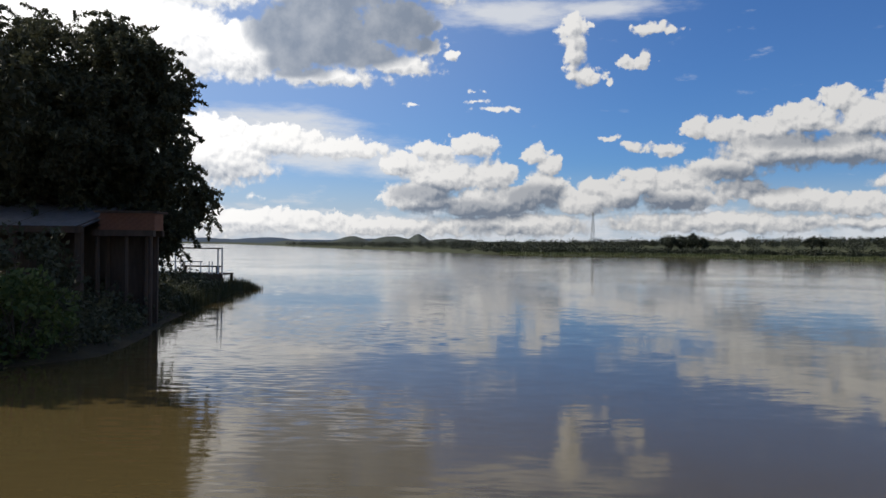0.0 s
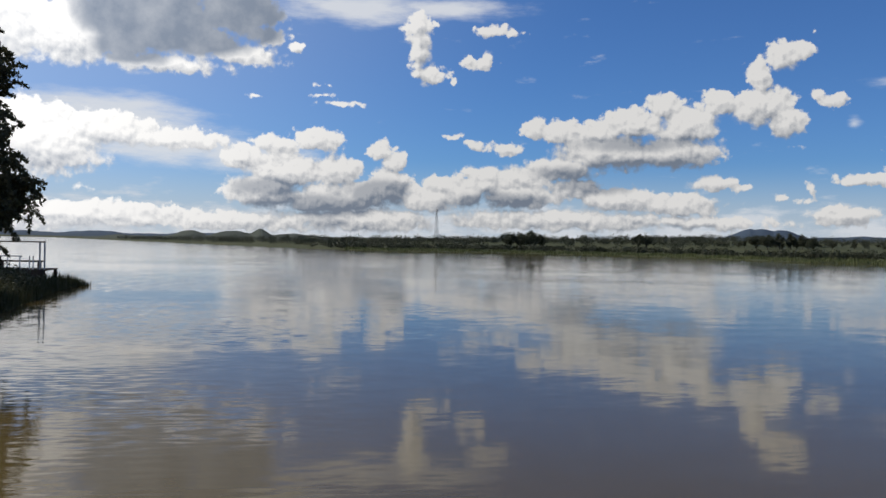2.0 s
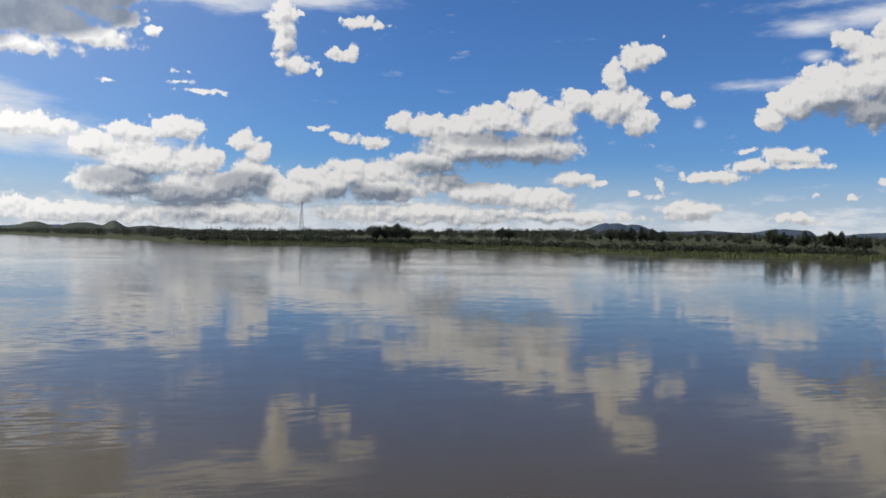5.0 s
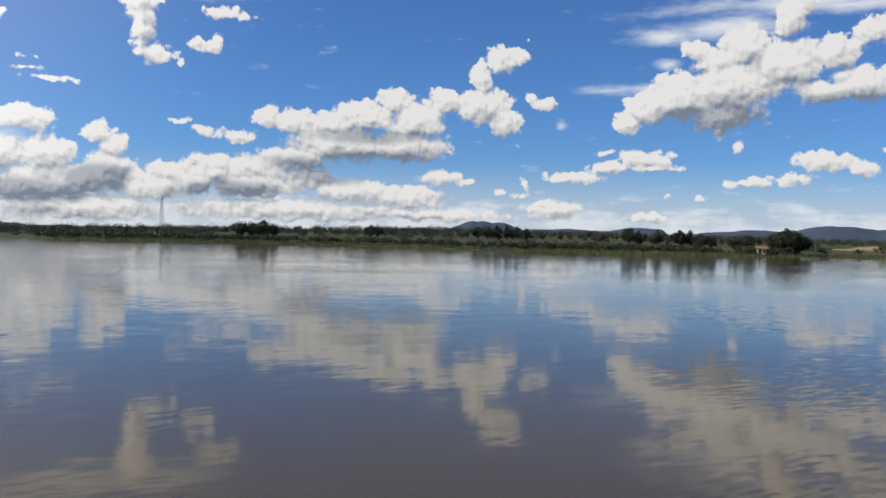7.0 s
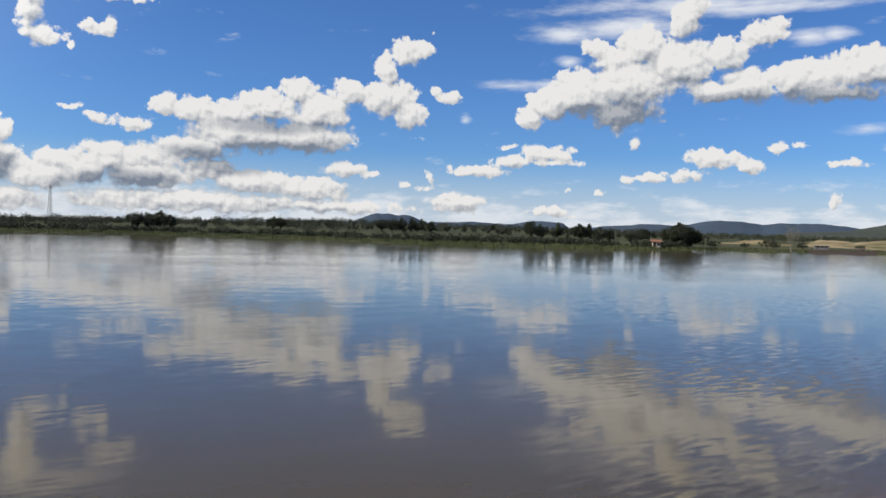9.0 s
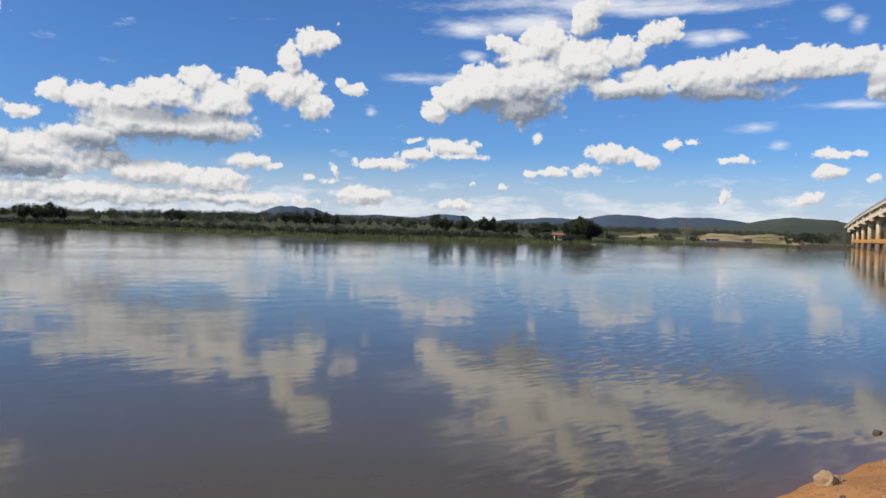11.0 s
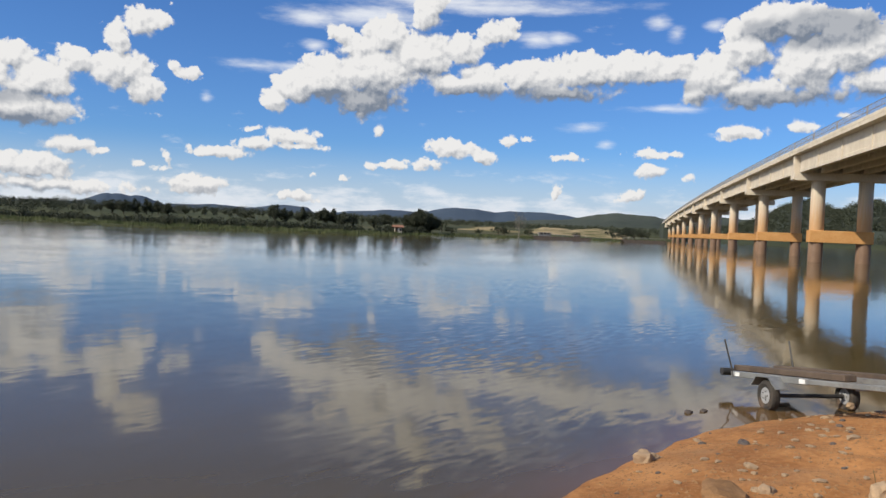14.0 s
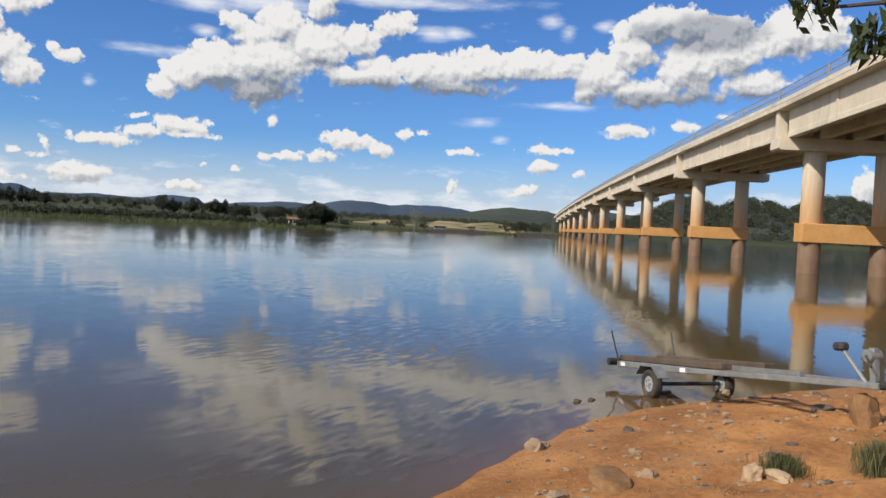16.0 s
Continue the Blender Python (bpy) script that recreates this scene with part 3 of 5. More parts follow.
ridge("hill_green", "low dark green wooded hill across the lake", -13, 14, 1500, 420, 0.16,
      [(-6.3, 1.1, 0.40), (-3.6, 1.6, 0.44), (-1.7, 0.75, 0.62), (0.5, 2.6, 0.30), (5, 4, 0.18)], HILLS, 3)
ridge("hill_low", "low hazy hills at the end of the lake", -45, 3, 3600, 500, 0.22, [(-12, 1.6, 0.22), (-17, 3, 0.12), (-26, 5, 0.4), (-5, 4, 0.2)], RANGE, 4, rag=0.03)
ridge("hill_mesa", "flat-topped mountain on the horizon, tinted haze-blue", 24, 46, 4200, 380, 0.72,
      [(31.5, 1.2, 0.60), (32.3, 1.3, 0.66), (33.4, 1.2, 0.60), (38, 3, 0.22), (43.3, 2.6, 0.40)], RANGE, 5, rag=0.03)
ridge("hill_range", "long hills on the horizon, tinted haze blue-grey", 43, 75, 4100, 420, 0.6,
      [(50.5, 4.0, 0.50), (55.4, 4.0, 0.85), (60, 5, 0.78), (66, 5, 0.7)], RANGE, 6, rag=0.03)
ridge("hill_field", "green hill with fields behind the bridge", 57, 82, 2300, 600, 0.35, [(66.5, 5, 1.15), (61, 4, 0.5), (73, 7, 1.1)], HILLS, 7)
ridge("hill_wood", "wooded green hillside behind the bridge", 70, 125, 900, 240, 0.5, [(78, 3, 2.0), (82, 3.5, 2.05), (87, 4, 2.3), (95, 6, 2.2), (106, 8, 2.0)], HILLS, 8, rag=0.09)


# ---- the bridge ----
B_AZ, SPAN = 66.9, 45.0
bridge_m = pose(74.6, 5.8, 0, 0, 0, 90 - B_AZ)      # x runs along the bridge, y to its left (the side seen)
bridge = new("bridge")
bridge.matrix_basis = bridge_m
tagged(bridge, "long concrete road bridge on paired round columns", "bridge")
GIRDER_Z, DECK_Z = 11.1, 13.75
LEFT_Y, RIGHT_Y = 3.4, -9.1     # edges of the deck


def column_mesh():
    bm = bmesh.new()
    bmesh.ops.create_cone(bm, cap_ends=True, segments=28, radius1=0.9, radius2=0.9, depth=1, matrix=Matrix.Translation((0, 0, 0.5)))
    for f in bm.faces:
        f.smooth = abs(f.normal.z) < 0.5
    return bm


def shared(bm, name, material):
    me = bpy.data.meshes.new(name)
    bm.to_mesh(me)
    bm.free()
    me.materials.append(material)
    return me


col_dry, col_wet = shared(column_mesh(), "column", COLUMN), shared(column_mesh(), "column_foot", WET)
tie_me = shared(block(-1.05, -6.75, 2.55, 1.05, 1.0, 4.15, bevel=0.05), "tie_beam", STAINED)
cap_bm = bmesh.new()
cap_profile = [(3.3, 10.25), (3.15, 10.1), (-8.85, 10.1), (-9.0, 10.25), (-9.0, 11.1), (3.3, 11.1)]
for x in (-1.25, 1.25):
    cap_bm.faces.new([cap_bm.verts.new((x, y, z)) for y, z in cap_profile][::1 if x > 0 else -1])
cap_bm.verts.ensure_lookup_table()
for k in range(6):
    q = (k + 1) % 6
    cap_bm.faces.new([cap_bm.verts[v] for v in (k, q, 6 + q, 6 + k)])
bmesh.ops.recalc_face_normals(cap_bm, faces=cap_bm.faces)
cap_me = shared(cap_bm, "pier_cap", CONCRETE)
pil_me = shared(block(-0.05, -0.42, 11.1, 0.75, 0.40, 13.6, bevel=0.03), "end_pilaster", CONCRETE)
def crest(k):
    """How far the deck rises over its ends at pier k."""
    return 0.0 if k <= 0 else 0.1 + 0.9 * (1 - ((k - 3.7) / 3.7) ** 2)


for k in range(-2, 11):
    x = k * SPAN
    pier = part("pier", cap_me, None, bridge)
    pier.name = "pier_cap"
    pier.location = (x, 0, crest(k))
    tie = part("tie_beam", tie_me, None, bridge, "orange-stained tie beam")
    tie.location = (x, 0, 0)
    for y in (0, -5.8):
        c = part("column", col_dry, None, bridge)
        c.matrix_basis = Matrix.Translation((x, y, 4.1)) @ Matrix.Diagonal((1, 1, 6.1 + crest(k), 1))
        w = part("column_foot", col_wet, None, bridge, "dark waterline-stained column foot")
        w.matrix_basis = Matrix.Translation((x, y, -3)) @ Matrix.Diagonal((1.01, 1.01, 5.6, 1))
    for y in (2.75, -8.5):
        pl = part("end_pilaster", pil_me, None, bridge)
        pl.location = (x, y, crest(k))


def girder_bm():
    """An I-shaped beam with a broad lower flange and thin upright ribs."""
    bm = block(-SPAN / 2 + 0.75, -0.30, GIRDER_Z, SPAN / 2 - 0.85, 0.30, GIRDER_Z + 0.45, bevel=0.04)
    box(bm, -SPAN / 2 + 0.75, -0.24, GIRDER_Z + 0.4, SPAN / 2 - 0.85, 0.24, DECK_Z - 0.3)
    for r in (-11, 0, 11):
        box(bm, r - 0.22, -0.36, GIRDER_Z + 0.02, r + 0.22, 0.36, DECK_Z - 0.3)
    return bm


girder_me = shared(girder_bm(), "girder", CONCRETE)
slab_me = shared(block(-SPAN / 2 + 0.02, RIGHT_Y, DECK_Z - 0.3, SPAN / 2 - 0.02, LEFT_Y, DECK_Z + 0.05), "deck_slab", CONCRETE)
kerb_me = shared(block(-SPAN / 2 + 0.02, -0.2, DECK_Z + 0.05, SPAN / 2 - 0.02, 0.2, DECK_Z + 0.42, bevel=0.04), "kerb", CONCRETE)
rail_bm = bmesh.new()
for z in (0.85, 1.36):
    tube(rail_bm, (-SPAN / 2, 0, DECK_Z + z), (SPAN / 2, 0, DECK_Z + z), 0.035, n=5)
for q in range(176):
    xq, wq = -SPAN / 2 + q * SPAN / 176, 0.07 if q % 44 == 0 else 0.012
    box(rail_bm, xq - wq, -wq, DECK_Z + 0.4, xq + wq, wq, DECK_Z + 1.36)
rail_me = shared(rail_bm, "railing", RAIL)
for k in range(-2, 11):
    z0, z1 = crest(k), crest(k + 1)
    span_m = Matrix.Translation(((k + 0.5) * SPAN, 0, (z0 + z1) / 2)) @ Matrix.Rotation(-math.atan((z1 - z0) / SPAN), 4, "Y")
    for y in (2.3, -0.27, -2.85, -5.4, -8.0):
        part("girder", girder_me, None, bridge).matrix_basis = span_m @ Matrix.Translation((0, y, 0))
    part("deck_slab", slab_me, None, bridge).matrix_basis = span_m
    for y in (LEFT_Y - 0.2, RIGHT_Y + 0.2):
        part("kerb", kerb_me, None, bridge).matrix_basis = span_m @ Matrix.Translation((0, y, 0))
        part("railing", rail_me, None, bridge, "thin pale metal railing").matrix_basis = span_m @ Matrix.Translation((0, y, 0))
bm = block(10.6 * SPAN - 12, -9.6, -3, 10.5 * SPAN + 60, 3.4, 11.4, bevel=0.05)
part("abutment", bm, HILLS, bridge, "green earth embankment")


# ---- far shore: trees, shrubs, reeds, mast, huts, boats ----
rng = np.random.default_rng(11)
FAR_AZ, FAR_R = [a for a, r in FAR], [r for a, r in FAR]
SKY_AZ = [-12, -8, -4, 0, 4, 8, 13, 14.6, 15.3, 17.2, 18.2, 20, 24.5, 28, 32, 36, 42, 45.6, 48, 50.5, 53, 54.5, 58, 66, 70]
SKY_EL = [0.12, 0.15, 0.22, 0.32, 0.34, 0.42, 0.55, 0.5, 0.86, 0.95, 0.62, 0.78, 0.80, 0.72, 0.78, 0.85, 1.0, 1.0, 0.7, 0.9, 0.7, 0.3, 0.25, 0.4, 0.4]


def shore_r(a):
    return float(np.interp(a, FAR_AZ, FAR_R))


def far_tree(seed, tall, wide, clumps, material, label, category="tree"):
    """A tree one metre high at its own scale, built once and copied: a trunk with limbs and a ragged crown."""
    r = np.random.default_rng(seed)
    t = thing("tree" if category == "tree" else "shrub", (0, 0, -200), 0, label, category, "trees on the far shore" if category == "tree" else "shrubs on the far shore")
    bm = limb(bmesh.new(), [(0, 0, -0.06), (0.01, 0.01, 0.25 * tall), (0.03, -0.01, 0.6 * tall)], [0.035, 0.028, 0.014], 6)
    for k in range(4):
        g = k * 1.6 + r.random()
        limb(bm, [(0.01, 0, (0.22 + 0.08 * k) * tall), (0.22 * wide * math.cos(g), 0.22 * wide * math.sin(g), (0.45 + 0.09 * k) * tall)], [0.015, 0.005], 5)
    part("trunk", bm, BARK, t)
    pts = crown_points(r, clumps, (0, 0, 0.60 * tall), (0.36 * wide, 0.36 * wide, 0.34 * tall), 0.35)
    pts[:, 2] += 0.06 * np.sin(pts[:, 0] * 17 + seed)
    part("crown", leaf_mesh("crown", r, pts, r.uniform(0.08, 0.15, clumps), 80, 0.045, material, slim=0.9), material, t)
    return t


kinds = [far_tree(1, 0.95, 1.0, 46, FARLEAF, "dark green broad-crowned tree on the lake shore"), far_tree(2, 1.0, 0.8, 42, FARLEAF, "tall dark green tree on the lake shore"),
         far_tree(3, 0.9, 1.3, 52, FARLEAF, "wide dark tree on the lake shore"), far_tree(4, 1.0, 1.05, 40, FARLEAF, "ragged dark tree on the lake shore")]
shrubs = [far_tree(5, 0.85, 1.9, 34, FARLEAF, "low dense shrub at the lake edge", "shrub"), far_tree(6, 0.8, 2.4, 34, FARLEAF, "spreading low shrub at the lake edge", "shrub")]


def plant(kind, a, r, top, sink=0.0):
    x, y = polar(a, r)
    z = height_at(x, y) - sink
    h = max(top - z, 0.8)
    return copy_thing(kind, pose(x, y, z, 0, 0, rng.uniform(0, 360)) @ Matrix.Diagonal((h * rng.uniform(0.85, 1.15), h * rng.uniform(0.85, 1.15), h, 1)))


a = 2.0
while a < 52.5:
    e = float(np.interp(a, SKY_AZ, SKY_EL))
    for back, low in ((rng.uniform(5, 12), rng.uniform(-0.45, 0.12)), (rng.uniform(14, 30), rng.uniform(-0.35, 0.15))):
        r = shore_r(a) + back
        if rng.random() < 0.85:
            plant(shrubs[rng.integers(2)], a + rng.uniform(-0.3, 0.3), r, max(2.4 + r * math.tan(radians(low)), 1.7))
    r = shore_r(a) + rng.uniform(95, 190)
    plant(kinds[rng.integers(4)], a + rng.uniform(-0.2, 0.2), r, 2.4 + r * math.tan(radians(e * rng.uniform(0.55, 0.95))))
    a += rng.uniform(0.42, 0.8)
# single trees that stand out
for a, r, e in ((15.5, 268, 0.88), (16.3, 270, 0.92), (17.0, 268, 1.0), (17.6, 272, 0.85), (24.4, 300, 0.98), (24.9, 302, 0.92), (28.1, 330, 0.86),
                (31.9, 300, 1.02), (32.6, 296, 1.06), (33.3, 298, 1.07), (34.0, 300, 1.06), (34.7, 298, 1.0), (35.3, 296, 0.9),
                (42.3, 235, 1.12), (43.0, 238, 1.02), (44.2, 238, 1.0), (45.6, 240, 1.1), (46.3, 242, 0.98), (47.0, 220, 0.92), (47.7, 225, 0.85),
                (49.2, 232, 0.72), (50.0, 236, 0.80)):
    plant(kinds[rng.integers(4)], a, r, 2.4 + r * math.tan(radians(e)))
big = far_tree(7, 0.92, 1.35, 120, FARLEAF, "huge round dark tree beside a small hut")
for a, r, e in ((52.5, 246, 1.30), (51.9, 250, 1.10), (53.1, 250, 1.0)):
    plant(big, a, r, 2.4 + r * math.tan(radians(e)), 0.4)
for a, e in ((53.9, 0.35), (54.6, 0.22), (57.9, 0.42), (58.3, 0.30), (56.5, 0.15), (60.0, 0.30), (66.0, 0.62), (66.6, 0.8), (67.2, 0.72), (67.8, 0.5), (63.3, 0.15)):
    r = shore_r(a) + rng.uniform(6, 20)
    plant(shrubs[rng.integers(2)], a, r, 2.4 + r * math.tan(radians(e)))
for k in kinds + shrubs + [big]:
    for o in (*k.children_recursive, k):
        bpy.data.objects.remove(o)

# far woods on the slopes, too many to count
pts, sizes = [], []
for _ in range(520):
    a = rng.uniform(-11, 30)
    r = shore_r(a) + rng.uniform(40, 330)
    x, y = polar(a, r)
    e = float(np.interp(a, SKY_AZ, SKY_EL))
    pts.append((x, y, min(height_at(x, y) + rng.uniform(0.5, 5), 2.4 + r * math.tan(radians(e * 0.92)) - 1.6)))
    sizes.append(rng.uniform(1.6, 3.2))
for _ in range(520):
    a = rng.uniform(3, 53)
    r = shore_r(a) + (rng.uniform(8, 22) if rng.random() < 0.6 else rng.uniform(110, 230))
    x, y = polar(a, r)
    e = float(np.interp(a, SKY_AZ, SKY_EL))
    pts.append((x, y, rng.uniform(0.9, 1.5) if r < shore_r(a) + 30 else height_at(x, y) + rng.uniform(0.3, 1.6)))
    sizes.append(rng.uniform(0.9, 1.7))
for _ in range(900):
    a = rng.uniform(24, 70)
    r = rng.uniform(560, 900)
    x, y = polar(a, r)
    pts.append((x, y, height_at(x, y) + rng.uniform(0.5, 3.5)))
    sizes.append(rng.uniform(1.5, 3.5))
woods = tagged(new("far_woods", leaf_mesh("far_woods", rng, pts, sizes, 170, 0.38, FARLEAF, slim=0.9)), "dark woods on the slopes behind the lake", "woods", kind="stuff")
pts, sizes = [], []
for _ in range(1900):
    a, q = rng.uniform(71, 112), rng.uniform(-0.95, 0.15)
    r = 900 + q * 240
    e = 0.5 + max(2.0 * math.exp(-((a - 78) / 3) ** 2), 2.05 * math.exp(-((a - 82) / 3.5) ** 2), 2.3 * math.exp(-((a - 87) / 4) ** 2), 2.2 * math.exp(-((a - 95) / 6) ** 2), 2.0 * math.exp(-((a - 106) / 8) ** 2))
    x, y = polar(a, r)
    pts.append((x, y, (math.tan(radians(e)) * 900 + 2.4) * (1 - q * q) ** 0.8 - 8 * abs(q) + 2))
    sizes.append(rng.uniform(3, 6))
tagged(new("hillside_woods", leaf_mesh("hillside_woods", rng, pts, sizes, 170, 0.95, FARLEAF, slim=0.9)), "dense green woods on the hillside behind the bridge", "woods", kind="stuff")


def blades(name, label, rows, material, width=0.03):
    """Upright blades of grass or reed. rows: x, y, z, height."""
    v, f = [], []
    for x, y, z, h in rows:
        g, lean = rng.uniform(0, 6.28), rng.uniform(-0.25, 0.25, 2) * h
        dx, dy = width * math.cos(g), width * math.sin(g)
        n = len(v)
        v += [(x - dx, y - dy, z), (x + dx, y + dy, z), (x + dx * 0.7 + lean[0] * 0.4, y + dy * 0.7 + lean[1] * 0.4, z + h * 0.6), (x + lean[0], y + lean[1], z + h)]
        f.append((n, n + 1, n + 2, n + 3))
    return tagged(new(name, mesh_of(name, v, f, material)), label, "grass", kind="stuff")


rows = []
for _ in range(9000):
    a = rng.uniform(4, 69)
    r = shore_r(a) + rng.uniform(-1.2, 6) + 1.5 * math.sin(a * 3)
    rows.append((*polar(a, r), 0, rng.uniform(0.3, 0.8)))
zs = ground_height([q[0] for q in rows], [q[1] for q in rows])
rows = [(x, y, max(z, -0.1), h) for (x, y, _, h), z in zip(rows, zs)]
blades("shore_grass", "pale green grass along the far waterline", rows, GRASS, 0.12)

# the bare twiggy tree at the water's edge
x, y = polar(59.3, 272)
grey = thing("bare_tree", (x, y, height_at(x, y)), 0, "tall grey leafless tree at the water's edge", "tree")
bm = limb(bmesh.new(), [(0, 0, -0.5), (0.1, 0, 3), (-0.1, 0.2, 8.2)], [0.2, 0.14, 0.03], 6)
tips = []
for k in range(26):
    z, g = rng.uniform(2, 7.2), rng.uniform(0, 6.28)
    ln = rng.uniform(0.8, 2.2)
    tip = (ln * math.cos(g), ln * math.sin(g), z + ln * 0.9)
    limb(bm, [(0, 0, z), tip], [0.05, 0.012], 4)
    tips.append(tip)
part("trunk", bm, DRYLEAF, grey)
part("twigs", leaf_mesh("twigs", rng, tips, 0.8, 34, 0.4, DRYLEAF, slim=0.2), DRYLEAF, grey)

# terraces of bare pale earth
ridge("earth_bank_a", "terrace of bare pale earth above the far shore", 59.5, 67.0, 430, 22, 0.0, [(61.5, 3, 0.34), (64.5, 3, 0.36)], EARTH, 21, 0.1)
ridge("earth_bank_b", "terrace of bare pale earth above the far shore", 60.0, 66.5, 370, 14, 0.0, [(61.5, 3, 0.08), (64.5, 3, 0.10)], EARTH, 22, 0.1)
ridge("earth_bank_c", "patch of bare pale earth in a field", 55.0, 59.5, 340, 12, 0.0, [(57, 1.6, 0.22)], EARTH, 23, 0.1)


def mast():
    x, y = polar(10.4, 700)
    z0 = height_at(x, y)
    t = thing("lattice_mast", (x, y, z0), 20, "tall thin grey steel lattice mast", "mast")
    h = 2.4 + 700 * math.tan(radians(2.43)) - z0
    w0, w1 = 1.5, 0.45
    corner = lambda k, f: Vector(((w0 + (w1 - w0) * f) * (1, -1, -1, 1)[k % 4], (w0 + (w1 - w0) * f) * (1, 1, -1, -1)[k % 4], h * f))
    for k in range(4):
        part("leg", rod(corner(k, 0), corner(k, 1), 0.13, 0.09, 5), STEEL, t)
    for s in range(11):
        bm = bmesh.new()
        for k in range(4):
            tube(bm, corner(k, s / 11), corner(k + 1, (s + 1) / 11), 0.07, n=4)
            tube(bm, corner(k, s / 11), corner(k + 1, s / 11), 0.06, n=4)
        part("bracing", bm, STEEL, t)
    part("antenna", rod((0, 0, h - 0.2), (0, 0, h + 3), 0.07, 0.03, 5), STEEL, t)


mast()


def hut(a, r):
    x, y = polar(a, r)
    t = thing("hut", (x, y, height_at(x, y) - 0.2), -a + 8, "small whitewashed hut with an orange tile roof", "hut")
    bm = block(-0.9, -1.2, 0, 1.0, 1.2, 1.7)
    part("wall", bm, CONCRETE, t)
    bm = bmesh.new()
    for s in (-1, 1):
        box(bm, -1.5, -0.06, 0, 1.5, 1.6, 0.1, Matrix.Translation((0, 0, 2.4)) @ (Matrix.Rotation(math.pi if s < 0 else 0, 4, "Z") @ Matrix.Rotation(radians(-22), 4, "X")))
    part("roof", bm, BRICK, t, "orange tile roof")
    part("door", block(-0.8, -1.26, 0.2, -0.1, -1.2, 1.75), TIMBER, t, "dark wooden door")
    part("window", block(0.3, -1.26, 0.9, 0.9, -1.2, 1.5), BLACK, t, "dark window")


hut(50.8, 222)


def barge(a0, a1, r, cabin, label):
    x0, y0 = polar(a0, r)
    x1, y1 = polar(a1, r * 1.01)
    ln = math.hypot(x1 - x0, y1 - y0)
    t = thing("barge", ((x0 + x1) / 2, (y0 + y1) / 2, 0), math.degrees(math.atan2(y1 - y0, x1 - x0)), label, "barge")
    bm = bmesh.new()
    prof = [(-ln / 2, 0.9), (-ln / 2 + 1.5, -0.4), (ln / 2 - 1.5, -0.4), (ln / 2, 0.9)]
    sides = [[bm.verts.new((px, s, pz)) for px, pz in prof] for s in (-2.2, 2.2)]
    bm.faces.new(sides[0])
    bm.faces.new(sides[1][::-1])
    for k in range(4):
        q = (k + 1) % 4
        bm.faces.new([sides[0][k], sides[1][k], sides[1][q], sides[0][q]])
    bmesh.ops.recalc_face_normals(bm, faces=bm.faces)
    part("hull", bm, HULL, t)
    part("deck", block(-ln / 2 + 0.2, -2.25, 0.9, ln / 2 - 0.2, 2.25, 1.0), TIMBER, t, "worn plank deck")
    for k in range(int(ln / 1.6)):
        xk = -ln / 2 + 0.8 + k * 1.6
        part("rail_post", rod((xk, -2.1, 1.0), (xk, -2.1, 1.75), 0.05, n=5), STEEL, t)
    part("rail", rod((-ln / 2 + 0.6, -2.1, 1.72), (ln / 2 - 0.8, -2.1, 1.72), 0.05, n=5), STEEL, t)
    if cabin:
        c = part("cabin", block(-ln / 2 + 2.5, -1.4, 1.0, -ln / 2 + 6.5, 1.4, 2.2, bevel=0.08), ROOF, t, "faded grey cabin")
        part("cabin_roof", block(-ln / 2 + 2.0, -1.8, 2.2, -ln / 2 + 7.0, 1.8, 2.32), ROOF, c)
        for k in range(3):
            part("window", block(-ln / 2 + 2.9 + k * 1.2, -1.44, 1.6, -ln / 2 + 3.7 + k * 1.2, -1.4, 2.2), BLACK, c)
        part("crate", block(ln / 2 - 6, -1, 1.0, ln / 2 - 4, 1, 1.9, bevel=0.05), HULL, t)


barge(60.2, 64.3, 285, True, "long dark ferry barge moored at the far shore")
barge(66.3, 69.3, 300, False, "low dark barge moored near the bridge")


